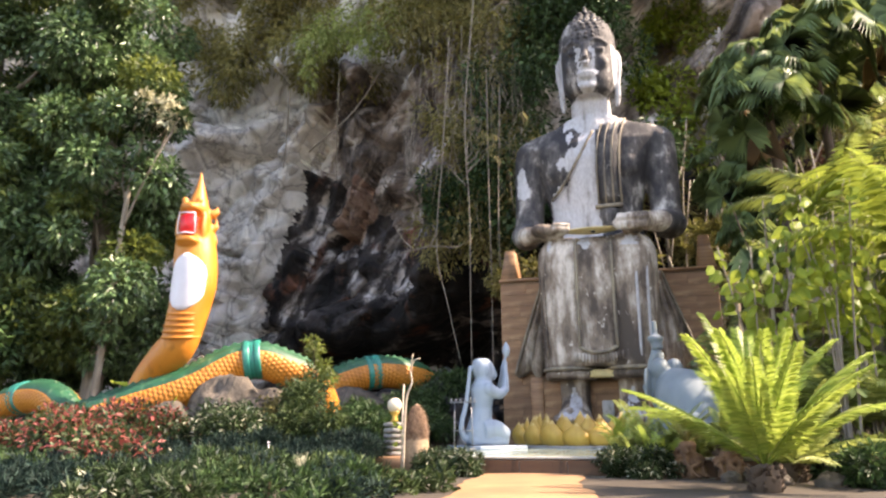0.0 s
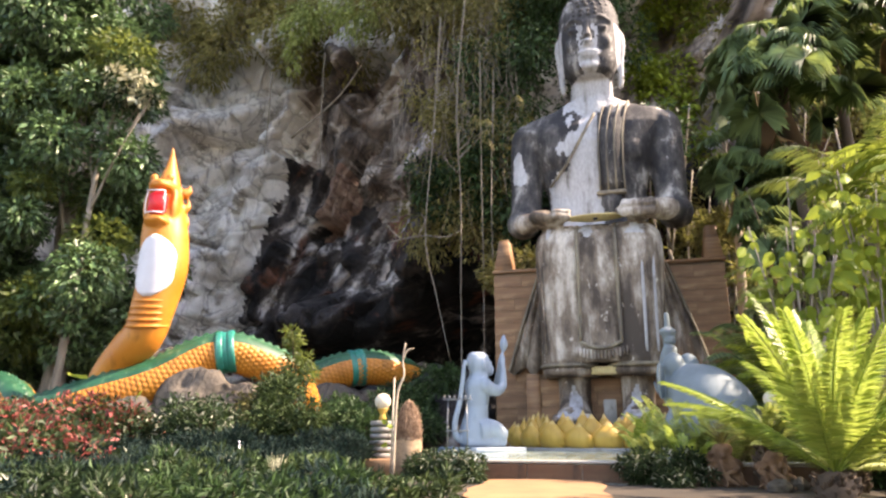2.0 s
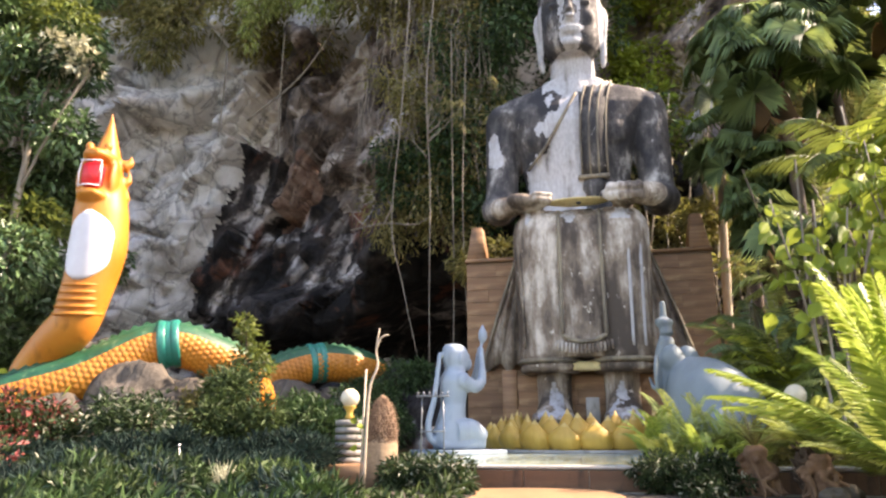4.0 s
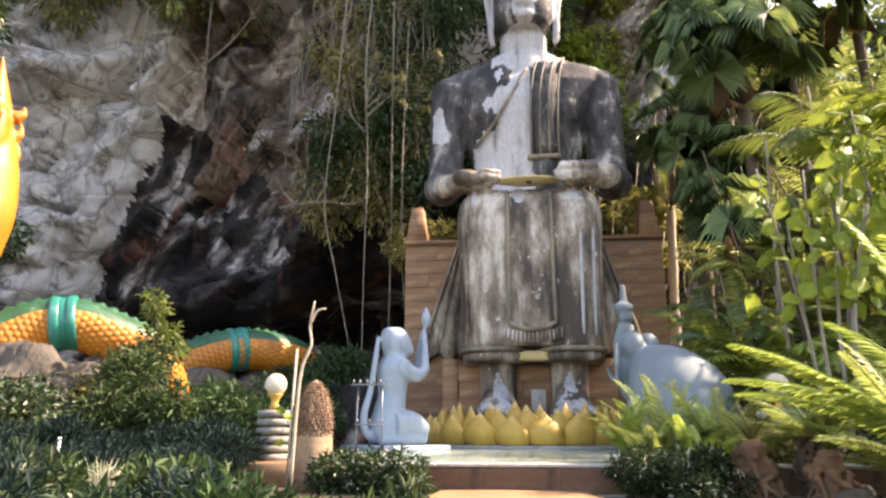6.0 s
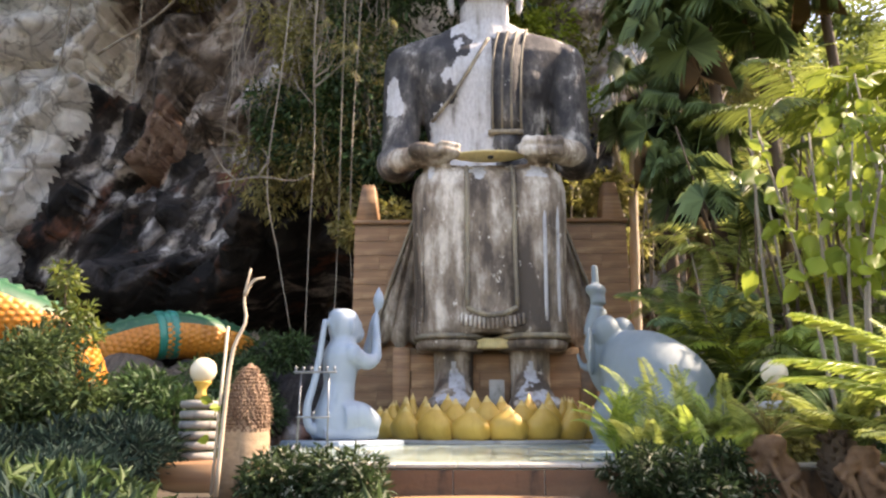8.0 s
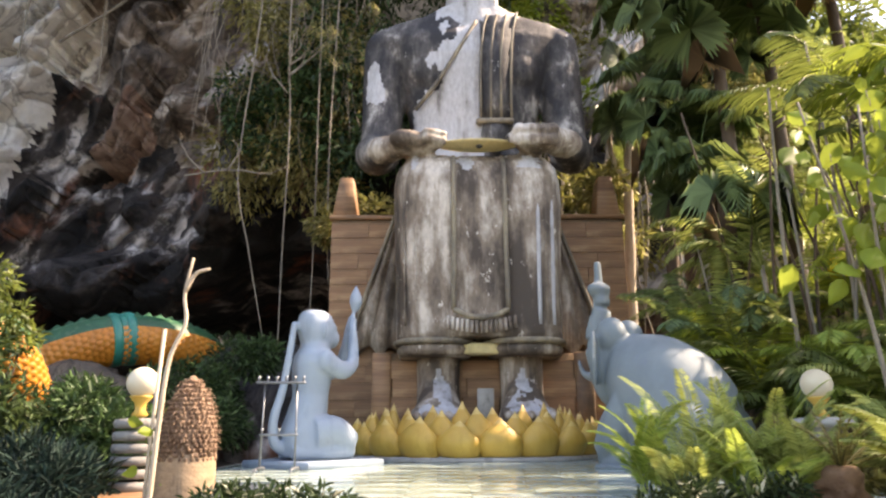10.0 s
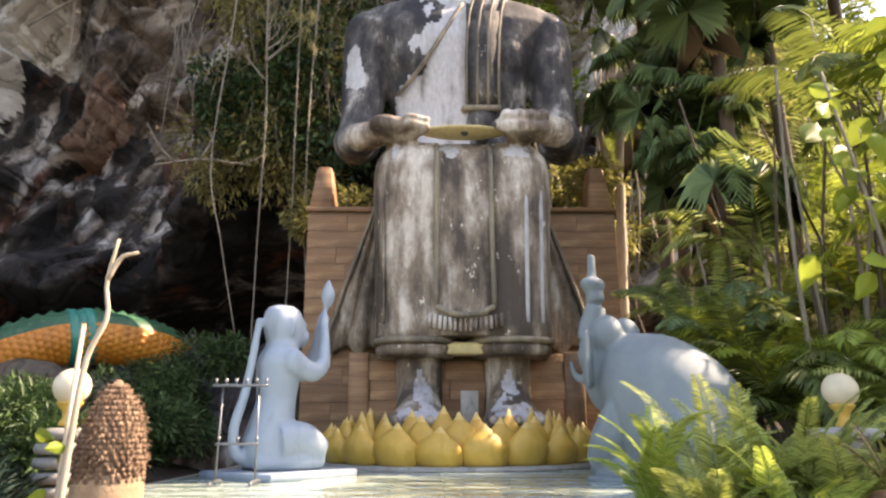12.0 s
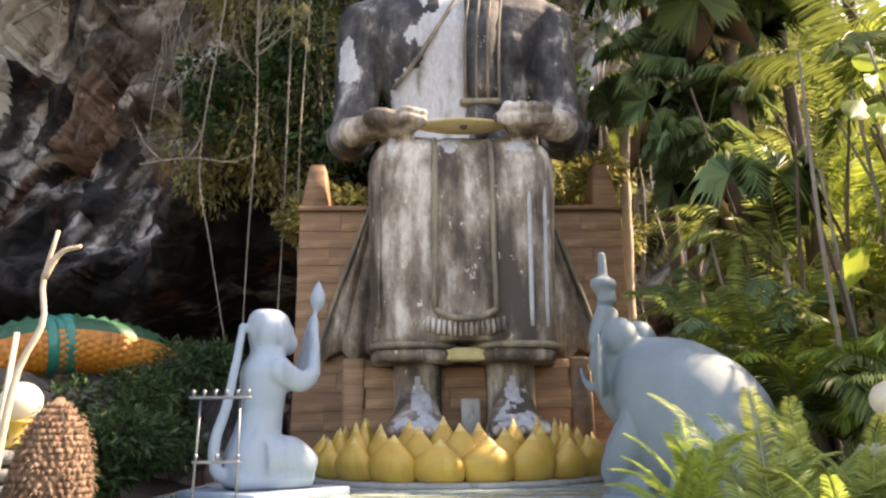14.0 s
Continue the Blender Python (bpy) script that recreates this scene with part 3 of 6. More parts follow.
# neck, head, ears, hair knot
hg.tube([(CXB + 0.03, 24.9, 11.7), (CXB + 0.03, 24.85, 12.4), (CXB + 0.03, 24.7, 13.4)], [0.84, 0.68, 0.66], 24)
rows = [(12.92, 0.42, 0.45, 24.2), (13.08, 0.7, 0.75, 24.34), (13.4, 0.86, 0.92, 24.44), (14.0, 0.94, 1.0, 24.5), (14.7, 0.97, 1.05, 24.52), (15.3, 0.96, 1.04, 24.55), (15.8, 0.86, 0.95, 24.6), (16.15, 0.62, 0.7, 24.65), (16.35, 0.3, 0.35, 24.7)]
hg.loft([superring(CXB + 0.05, cy, z, hx, hy, 2.2, 48) for z, hx, hy, cy in rows])
hg.ball((CXB + 0.05, 24.7, 16.25), (0.5, 0.5, 0.42))
for sx in (-1, 1):
    hg.tube(spline([(CXB + 0.05 + sx * 0.93, 24.6, 14.95), (CXB + 0.05 + sx * 1.02, 24.55, 14.3), (CXB + 0.05 + sx * 0.96, 24.5, 13.4), (CXB + 0.05 + sx * 0.9, 24.5, 12.6)], 12), [0.08, 0.12, 0.14, 0.14, 0.12, 0.1, 0.09, 0.09, 0.1, 0.11, 0.11, 0.07], 12, flat=1.0)
    hg.ball((CXB + 0.05 + sx * 0.42, 23.72, 14.05), (0.3, 0.16, 0.34))
    hg.tube(spline([(CXB + 0.05 + sx * 0.1, 23.5, 14.75), (CXB + 0.05 + sx * 0.4, 23.5, 14.95), (CXB + 0.05 + sx * 0.75, 23.75, 14.8)], 8), 0.06, 8)
    hg.ball((CXB + 0.05 + sx * 0.4, 23.58, 14.52), (0.24, 0.1, 0.09))
hg.tube(spline([(CXB + 0.05, 23.52, 14.8), (CXB + 0.05, 23.38, 14.35), (CXB + 0.05, 23.24, 14.04), (CXB + 0.05, 23.42, 13.96)], 9), [0.1, 0.1, 0.1, 0.11, 0.12, 0.15, 0.17, 0.16, 0.1], 12)
hg.ball((CXB + 0.05, 23.49, 13.62), (0.34, 0.14, 0.06))
hg.ball((CXB + 0.05, 23.52, 13.48), (0.28, 0.13, 0.06))
hg.ball((CXB + 0.05, 23.66, 13.16), (0.34, 0.2, 0.18))
g.add(np.concatenate(hg.v) * np.array([1.09, 1, 1]) - np.array([-0.003, 0, 0.24]), hg.f)
# ankles and feet
for sx in (-1, 1):
    fx = CXB + sx * 0.92
    g.tube([(fx, 23.3, 1.0), (fx, 23.3, 1.7), (fx, 23.35, 2.6)], [0.5, 0.47, 0.5], 24)
    g.loft([superring(fx, 22.75 + dy, z, hx, hy, 2.4, 32) for z, hx, hy, dy in ((0.98, 0.56, 0.95, 0), (1.12, 0.56, 0.95, 0), (1.3, 0.5, 0.8, 0.1), (1.5, 0.42, 0.6, 0.25), (1.8, 0.36, 0.45, 0.42))])
    for k in range(5):
        tx = fx + (k - 2) * 0.215
        g.tube([(tx, 22.2, 1.17), (tx, 21.85 + 0.05 * abs(k - 1.6), 1.13), (tx, 21.7 + 0.05 * abs(k - 1.6), 1.06)], [0.13, 0.13, 0.1], 10)
v, f = fused(g, 0.055, 3)

skin = Geo()
fc = np.array([v[q].mean(0) for q in f])
x, z = fc[:, 0] - CXB, fc[:, 2]
jag = 0.5 * (fbm(fc * np.array([1.6, 1.6, 0.7]), 4, 81) - 0.5)
rag = 2.4 * (fbm(fc * np.array([2.6, 2.6, 1.5]), 5, 91) - 0.5)
mi = np.where(z < 6.9, 1, 0)
front = fc[:, 1] < 24.9
mi[(z > 7.0) & (z < 11.7) & (x > -0.85 + 0.30 * (z - 9.4).clip(0) + jag) & (x < 0.22 - 0.02 * z + 0.2 + jag * 0.3) & front] = 2
mi[(z > 11.4 + 0.5 * rag) & (z < 12.7) & (abs(x) < 0.95)] = 2
chip = fbm(fc * np.array([5, 5, 3.5]), 4, 57) - 0.5
face = (fc[:, 1] < 23.95) & (z > 12.7)
mi[face & (abs(x - 0.06) < np.interp(z, [12.75, 12.95, 13.3, 13.7, 14.2], [0.2, 0.36, 0.36, 0.26, 0.1]) + 0.35 * chip) & (z < 13.75)] = 2
mi[face & (abs(abs(x - 0.05) - 0.27) < 0.07 + 0.3 * chip) & (z > 13.6) & (z < 14.35 + chip)] = 2
mi[(abs(x - 0.05) > 0.92) & (abs(x - 0.05) < 1.3) & (z > 12.2) & (z < 14.6) & (rag > -0.5)] = 2
mi[(z > 6.85) & (z < 7.7) & (fc[:, 1] < 23.1) & (abs(x) > 0.7)] = 1
ft = abs(abs(x) - 0.92)
mi[(z > 0.9) & (z < 2.1) & (ft < 0.46 - 0.46 * (z - 1.1) + 0.16 * rag) & (fc[:, 1] < 23.2) & (rag > -0.25)] = 2
mi[(z > 7.2) & (z < 9.3 + jag) & (x > -1.4 + rag) & (x < -0.8) & (rag < 0.35) & front] = 2
mi[(np.hypot((x + 0.75) / 0.38, (z - 10.55) / 0.5) < 0.85 + 2 * rag) & front] = 2
mi[(np.hypot((x + 2.55) / 0.22, (z - 9.3) / 0.6) < 0.85 + 1.6 * rag) & front] = 2
mi[(z > 6.5) & (z < 7.02) & (abs(x) < 1.5) & (rag > 0.05)] = 2
mi[(z > 6.9) & (z < 7.75) & (fc[:, 1] < 23.1) & (abs(x) > 0.7)] = 1
skin.add(v, f, mi)
# pleated cloth that falls beside the legs, set back against the throne, with a gilt edge
for sx in (-1, 1):
    rr, rim = [], []
    for z, x0, x1 in ((2.72, 1.7, 3.14), (3.3, 1.7, 2.96), (4.0, 1.7, 2.74), (4.7, 1.7, 2.5), (5.4, 1.7, 2.26), (6.1, 1.7, 2.02)):
        u = np.linspace(0, 1, 60)
        x = CXB + sx * (x0 + (x1 - x0) * u)
        y = 24.66 - 0.13 * np.abs(np.sin(u * 9.5 + 0.4)) * (0.35 + 0.65 * u)
        low = z - 0.14 * np.cos(u * 14) * (z < 3)
        rr.append(np.concatenate([np.stack([x, y, low], -1), np.stack([x, 0 * y + 24.98, low], -1)[::-1]]))
        rim.append((x[-1], y[-1] - 0.03, low[-1]))
    skin.loft(rr, 1)
    skin.tube(spline(rim, 20), 0.05, 8, 3)
# rows of snail curls on the head
for z in np.linspace(15.15, 16.6, 9):
    rr = np.interp(z, [15.15, 15.6, 15.95, 16.2, 16.6], [0.99, 0.93, 0.78, 0.58, 0.28])
    k = max(8, int(rr * 26))
    for a in np.linspace(0, 2 * np.pi, k, endpoint=False):
        skin.ball((CXB + 0.05 + rr * math.cos(a), 24.58 + rr * 1.06 * math.sin(a), z - 0.24 + (0.14 * (abs(math.cos(a)) - 0.5) if z < 15.4 else 0)), 0.1, 0, None, 8)
skin.spin([(0.16, 0), (0.2, 0.12), (0.1, 0.35), (0.03, 0.55)], (CXB + 0.05, 24.68, 16.31), 12, 0)
# sash over the shoulder, with gilt borders and a tassel
sash = lambda x0, w, d, m: skin.loft([np.array([(CXB + x0 + dx - w / 2, y - d, z), (CXB + x0 + dx + w / 2, y - d, z), (CXB + x0 + dx + w / 2, y + 0.25, z), (CXB + x0 + dx - w / 2, y + 0.25, z)]) for dx, y, z in
                                      ((0.35, 24.5, 11.86), (0.28, 24.15, 11.55), (0.16, 23.88, 11.0), (0.08, 23.72, 10.3), (0.05, 23.72, 9.6), (0.05, 23.82, 8.9), (0.05, 23.92, 8.4))], m)
sash(0.5, 0.82, 0.02, 0)
for dx in (0.12, 0.38, 0.64, 0.9):
    sash(dx, 0.06, 0.05, 3)
skin.box((CXB + 0.52, 23.85, 8.35), (0.95, 0.2, 0.14), 0.03, 3)
skin.loft([[(CXB + 0.52 + s * w, 23.84 - 0.06 * (k % 2), z) for s, k in ((-1, 0), (0, 1), (1, 0))] + [(CXB + 0.52 + s * w, 24.05, z) for s in (1, 0, -1)] for z, w in ((8.3, 0.3), (8.0, 0.36), (7.75, 0.22), (7.5, 0.12))], 0)
# edge of the robe across the chest
skin.tube(spline([(CXB + 0.1, 24.0, 11.3), (CXB - 0.35, 23.77, 10.4), (CXB - 0.95, 23.82, 9.4), (CXB - 1.5, 24.1, 8.8)], 18), 0.055, 8, 3)
# front panel of the robe with a gilt border and fringe
for dx in (-0.56, 0.56):
    skin.tube(spline([(CXB + dx, 22.75, 6.95), (CXB + dx, 22.25, 6.45), (CXB + dx, 22.2, 5.0), (CXB + dx * 1.04, 22.22, 3.3)], 20), 0.055, 8, 3)
skin.tube(spline([(CXB - 0.58, 22.22, 3.3), (CXB - 0.3, 22.17, 3.16), (CXB, 22.15, 3.12), (CXB + 0.3, 22.17, 3.16), (CXB + 0.58, 22.22, 3.3)], 16), 0.06, 8, 3)
for k in range(15):
    u = (k - 7) / 7
    skin.tube([(CXB + 0.7 * u, 22.2, 3.06 + 0.1 * u * u), (CXB + 0.72 * u, 22.18, 2.8 + 0.1 * u * u)], 0.04, 6, 1)
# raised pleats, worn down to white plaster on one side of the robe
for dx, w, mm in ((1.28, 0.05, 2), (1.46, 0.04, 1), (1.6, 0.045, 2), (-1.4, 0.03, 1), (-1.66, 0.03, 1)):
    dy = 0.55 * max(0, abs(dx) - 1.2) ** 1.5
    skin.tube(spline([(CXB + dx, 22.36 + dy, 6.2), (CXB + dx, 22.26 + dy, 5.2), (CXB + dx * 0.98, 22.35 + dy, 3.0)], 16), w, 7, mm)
# toes
for sx in (-1, 1):
    for k in range(5):
        tx = CXB + sx * 0.92 + (k - 2) * 0.215
        skin.ball((tx, 21.72 + 0.05 * abs(k - 1.6), 1.1), (0.1, 0.14, 0.1), 1, None, 12)
# thick rolled hem over each ankle
for sx in (-1, 1):
    skin.loft([superring(CXB + sx * 1.0, 23.35, z, hx, hy, 2.6, 40) for z, hx, hy in ((2.36, 0.7, 0.9), (2.4, 0.8, 1.0), (2.52, 0.84, 1.04), (2.6, 0.8, 1.0))], 1)
    skin.loft([superring(CXB + sx * 1.0, 23.35, z, hx, hy, 2.6, 40) for z, hx, hy in ((2.6, 0.86, 1.05), (2.64, 0.92, 1.1), (2.7, 0.92, 1.1), (2.73, 0.86, 1.05))], 3)
# shallow gilt dish on the lap
dish = Geo().spin([(0.02, -0.05), (0.35, -0.04), (0.62, -0.01), (0.82, 0.03), (0.95, 0.06), (0.93, 0.075), (0.5, 0.05), (0.02, 0.04)], seg=40)
skin.add(dish.v[0] * np.array([1, 0.42, 1]) + np.array([CXB, 22.55, 7.09]), dish.f, 4)
skin.ball((CXB + 0.03, 22.36, 7.06), (0.08, 0.06, 0.06), 0)
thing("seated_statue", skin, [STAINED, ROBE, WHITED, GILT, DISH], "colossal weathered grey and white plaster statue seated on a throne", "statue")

# throne core; its tile facing is laid on at the end
throne = base("throne", (0.03, 25.6, TOP), "brown tiled throne with stepped back and pinnacles", "throne")
core = part("core", Geo().box((0, 0, 2.9), (7.54, 1.3, 5.8), 0.03), MORTAR, throne)
seat_block = part("seat_block", Geo().box((0, -1.1, 1.1), (5.0, 1.9, 2.2), 0.03), MORTAR, throne)
part("foot_block", Geo().box((0, -2.9, 0.33), (3.4, 2.0, 0.66), 0.03), MORTAR, throne)
part("coping", Geo().box((0, 0, 5.87), (7.64, 1.4, 0.12), 0.02), SANDSTONE, throne)
part("lintel", Geo().box((0, -2.75, 2.22), (1.0, 0.5, 0.24), 0.03), DISH, throne)
for sx in (-1, 1):
    part("pinnacle", Geo().box((sx * 3.47, 0, 6.52), (0.64, 1.0, 1.2), 0.02, 0, 0, 0.55), SANDSTONE, throne)
    part("side_post", Geo().box((sx * 2.28, -2.0, 1.1), (0.42, 0.3, 2.25), 0.03), SANDSTONE, throne)
part("tablet", Geo().box((0.02, -2.6, 1.05), (0.36, 0.08, 0.7), 0.02), CONCRETE, throne, "small grey stone tablet")

# lotus of yellow petals round the feet
lotus = base("lotus_pedestal", (-0.25, 22.2, TOP), "yellow lotus petals ringing a low round pedestal", "pedestal")
part("disc", Geo().spin([(0.1, 0), (2.52, 0), (2.55, 0.03), (2.52, 0.09), (0.1, 0.1)], seg=64), CONCRETE, lotus, "low grey stone disc")


def petal_mesh(h, w, lean, tipmat):
    """A plump pointed petal that stands up and curls at its tip."""
    rr = []
    for u in np.linspace(0, 1, 14):
        half = w / 2 * np.interp(u, [0, 0.12, 0.28, 0.42, 0.56, 0.7, 0.84, 0.94, 1], [0.84, 0.96, 1.0, 0.97, 0.83, 0.58, 0.29, 0.11, 0.03])
        deep = half * 0.62
        y = -lean * math.sin(u * math.pi * 0.8) - 0.05 * u ** 4
        rr.append([(half * math.cos(a), y + deep * math.sin(a) * (1.0 if math.sin(a) < 0 else 0.5), h * u) for a in np.linspace(0, 2 * np.pi, 16, endpoint=False)])
    gg = Geo().loft(rr)
    gg.m = [1 if (k // 16) >= 11 else 0 for k in range(len(gg.f))]
    return gg.mesh("petal", [PETAL, tipmat])


for row, (rad, h, w, n, off, z0) in enumerate(((2.26, 0.64, 0.8, 15, 0.5, 0.09), (2.0, 0.76, 0.66, 15, 0.0, 0.12), (1.72, 0.84, 0.56, 15, 0.5, 0.14))):
    shapes = [petal_mesh(h * s, w, 0.10, PETAL_TIP) for s in (0.95, 1.0, 1.06)]
    for k in range(n):
        a = -90 + (k + off - n // 2) * 265 / n
        ob = new("petal", shapes[(k * 7 + row) % 3])
        ob.parent = lotus
        ob.matrix_local = pose(rad * math.cos(radians(a)), rad * math.sin(radians(a)), z0, rng.uniform(-3, 3), rng.uniform(-4, 4), a + 90 + rng.uniform(-5, 5))


# ---- kneeling monkey statue ----
def oriented(at, heading):
    """Local frame: x ahead, y to its left."""
    return pose(*at, 0, 0, heading)


g = Geo()
g.loft([superring(cx, 0, z, hx, hy, 2.3, 40) for z, cx, hx, hy in ((0.04, -0.2, 0.36, 0.38), (0.2, -0.2, 0.4, 0.43), (0.42, -0.19, 0.4, 0.43), (0.7, -0.13, 0.34, 0.39), (0.98, -0.08, 0.3, 0.36), (1.25, -0.07, 0.33, 0.42), (1.48, -0.07, 0.34, 0.46), (1.62, -0.06, 0.31, 0.42), (1.72, -0.04, 0.26, 0.32), (1.84, -0.02, 0.24, 0.28))])
# capped head with a short muzzle and flat ears
g.loft([superring(cx, 0, z, hx, hy, 2.4, 40) for z, cx, hx, hy in ((1.72, 0.0, 0.2, 0.22), (1.82, 0.0, 0.29, 0.28), (1.98, -0.01, 0.33, 0.32), (2.14, -0.03, 0.33, 0.31), (2.26, -0.05, 0.29, 0.27), (2.33, -0.07, 0.2, 0.2))])
g.ball((0.27, 0, 1.9), (0.17, 0.17, 0.17))
g.ball((0.24, 0, 2.07), (0.13, 0.22, 0.07))
for sy in (-1, 1):
    g.ball((0.02, sy * 0.32, 1.99), (0.045, 0.06, 0.13))
    g.tube(spline([(-0.1, sy * 0.28, 0.4), (0.28, sy * 0.33, 0.43), (0.62, sy * 0.3, 0.24)], 12), np.linspace(0.27, 0.19, 12), 18)
    g.tube(spline([(0.62, sy * 0.3, 0.16), (0.25, sy * 0.34, 0.13), (-0.5, sy * 0.32, 0.1)], 8), np.linspace(0.16, 0.1, 8), 14)
    g.ball((0.02, sy * 0.42, 1.5), (0.18, 0.15, 0.19))
    g.tube(spline([(0.0, sy * 0.44, 1.5), (0.34, sy * 0.42, 1.36), (0.6, sy * 0.28, 1.46)], 12), np.linspace(0.17, 0.12, 12), 16)
    g.tube(spline([(0.6, sy * 0.28, 1.44), (0.66, sy * 0.17, 1.78), (0.68, sy * 0.08, 2.12)], 10), np.linspace(0.125, 0.075, 10), 14)
    g.tube([(0.68, sy * 0.07, 2.08), (0.7, sy * 0.05, 2.22), (0.7, sy * 0.04, 2.32)], [0.085, 0.075, 0.035], 12)
g.tube(spline([(-0.5, -0.05, 0.14), (-0.72, -0.05, 0.26), (-0.76, -0.05, 0.6), (-0.62, -0.03, 1.05), (-0.52, -0.02, 1.6), (-0.44, 0, 2.14)], 26), np.linspace(0.1, 0.058, 26), 14)
g.tube([(0.7, 0, 2.24), (0.74, 0, 2.42)], 0.04, 8)
g.spin([(0.03, 2.38), (0.09, 2.44), (0.125, 2.54), (0.115, 2.64), (0.06, 2.75), (0.01, 2.85)], (0.77, 0, 0), 16)
v, f = fused(g, 0.028, 5)
mk = thing("monkey_statue", Geo().add(v, f), PALEBLUE, "pale blue-grey kneeling monkey statue holding up a bud", "statue")
mk.matrix_world = oriented((-2.87, 18.8, TOP + 0.12), 32) @ Matrix.Diagonal((0.86, 0.88, 0.98, 1))
pl = thing("statue_plinth", Geo().box((0, 0, 0.06), (1.62, 1.45, 0.12), 0.015), PALEBLUE, "flat pale grey plinth under the monkey statue", "plinth")
pl.matrix_world = pose(-2.85, 18.9, TOP, 0, 0, 54)

# ---- kneeling elephant statue ----
g = Geo()
st = spline([(-1.5, 0.62, 0.2, 0.3), (-1.38, 0.68, 0.6, 0.62), (-1.0, 0.80, 0.86, 0.84), (-0.5, 0.92, 0.98, 0.96), (0.0, 1.0, 1.0, 1.04), (0.5, 1.06, 0.94, 1.04), (0.95, 1.2, 0.76, 0.92), (1.4, 1.4, 0.52, 0.66)], 40)
ang = np.linspace(0, 2 * np.pi, 48, endpoint=False)
g.loft([np.stack([np.full(48, x), hy * np.cos(ang), zc + hz * np.sin(ang)], -1) for x, zc, hy, hz in st])
g.ball((1.5, 0, 1.55), (0.62, 0.56, 0.66))
for sy in (-1, 1):
    g.ball((1.34, sy * 0.27, 2.1), (0.42, 0.29, 0.32))
    g.ball((1.5, sy * 0.68, 1.72), (0.09, 0.3, 0.46), turn=(0, 0, sy * 40))
    g.tube(spline([(0.7, sy * 0.5, 0.9), (1.15, sy * 0.55, 0.55), (1.5, sy * 0.52, 0.25)], 8), [0.42, 0.42, 0.4, 0.38, 0.36, 0.33, 0.3, 0.27], 18)
    g.tube([(1.55, sy * 0.52, 0.16), (0.9, sy * 0.58, 0.16), (0.5, sy * 0.6, 0.16)], [0.2, 0.2, 0.19], 16)
    g.ball((-0.85, sy * 0.75, 0.5), (0.6, 0.36, 0.5))
    g.tube([(-0.9, sy * 0.8, 0.2), (-0.1, sy * 0.86, 0.16)], [0.26, 0.2], 16)
    g.tube(spline([(1.9, sy * 0.25, 1.45), (2.2, sy * 0.32, 1.5), (2.35, sy * 0.34, 1.75)], 7), np.linspace(0.09, 0.04, 7), 10)
g.tube(spline([(1.6, 0, 1.75), (1.92, 0, 1.72), (2.06, 0, 1.98), (2.0, 0, 2.3), (1.86, -0.02, 2.6), (1.88, -0.02, 2.95)], 22), np.linspace(0.36, 0.18, 22), 18)
g.spin([(0.16, 2.86), (0.25, 2.94), (0.28, 3.0), (0.25, 3.07), (0.1, 3.12), (0.085, 3.46), (0.08, 3.5), (0.02, 3.51)], (1.9, 0, -0.02), 16)
g.box((-0.1, 0, 0.04), (3.0, 2.0, 0.08), 0.02)
v, f = fused(g, 0.035, 5)
el = thing("elephant_statue", Geo().add(v, f), GREYBLUE, "smooth blue-grey kneeling elephant statue raising a jar", "statue")
el.matrix_world = oriented((2.44, 17.94, TOP), 132) @ Matrix.Diagonal((0.6, 0.82, 0.92, 1))


# ---- serpent statue winding through the garden ----
def serpent_tube(geo, pts, rad, crest=True, turns=0.13):
    """A body with overlapping scales, a ridge of green plates along its back."""
    pts = np.asarray(pts, float)
    L = np.concatenate([[0], np.cumsum(np.linalg.norm(np.diff(pts, axis=0), axis=1))])
    n = int(L[-1] / 0.026)
    s = np.linspace(0, L[-1], n)
    p = np.stack([np.interp(s, L, pts[:, k]) for k in range(3)], 1)
    r = np.interp(s, np.linspace(0, L[-1], len(rad)), rad)
    t = unit(np.gradient(p, axis=0))
    sd = unit(np.cross(t, [0, 0, 1.0]))
    up = np.cross(sd, t)
    seg = 120
    a = np.linspace(0, 2 * np.pi, seg, endpoint=False)
    S, A = np.meshgrid(s, a, indexing="ij")
    row = np.floor(S / turns)
    u = S / turns - row
    col = A / (2 * np.pi) * 24 + 0.5 * (row % 2)
    w = (col - np.floor(col)) * 2 - 1
    lift = 0.036 * np.sqrt(np.clip(1.05 - w * w - (2 * u - 1) ** 2 * 0.8, 0, 1))
    back = np.sin(A + 0.25) > 0.66
    R = r[:, None] + np.where(back, 0.01, lift)
    rings = p[:, None] + R[..., None] * (np.cos(A)[..., None] * sd[:, None] + np.sin(A)[..., None] * up[:, None])
    k0 = len(geo.f)
    geo.loft(rings, 0)
    if crest:
        m = np.where(back[:-1], 1, np.where(lift[:-1] < 0.004, 5, 0)).reshape(-1)
        geo.m[k0:k0 + len(m)] = m.tolist()
        for q in np.arange(0.1, L[-1] - 0.1, 0.24):
            k = int(q / L[-1] * (n - 1))
            c, T, U, W, rr = p[k], t[k], up[k], sd[k], r[k]
            b = c + U * rr * 0.97
            geo.add([b - T * 0.16 - W * 0.07, b - T * 0.16 + W * 0.07, b + T * 0.16 + W * 0.07, b + T * 0.16 - W * 0.07, b + U * 0.10 + T * 0.05 + W * 0.02, b + U * 0.10 + T * 0.05 - W * 0.02],
                    [(0, 1, 4, 5), (1, 2, 4), (2, 3, 5, 4), (3, 0, 5)], 1)


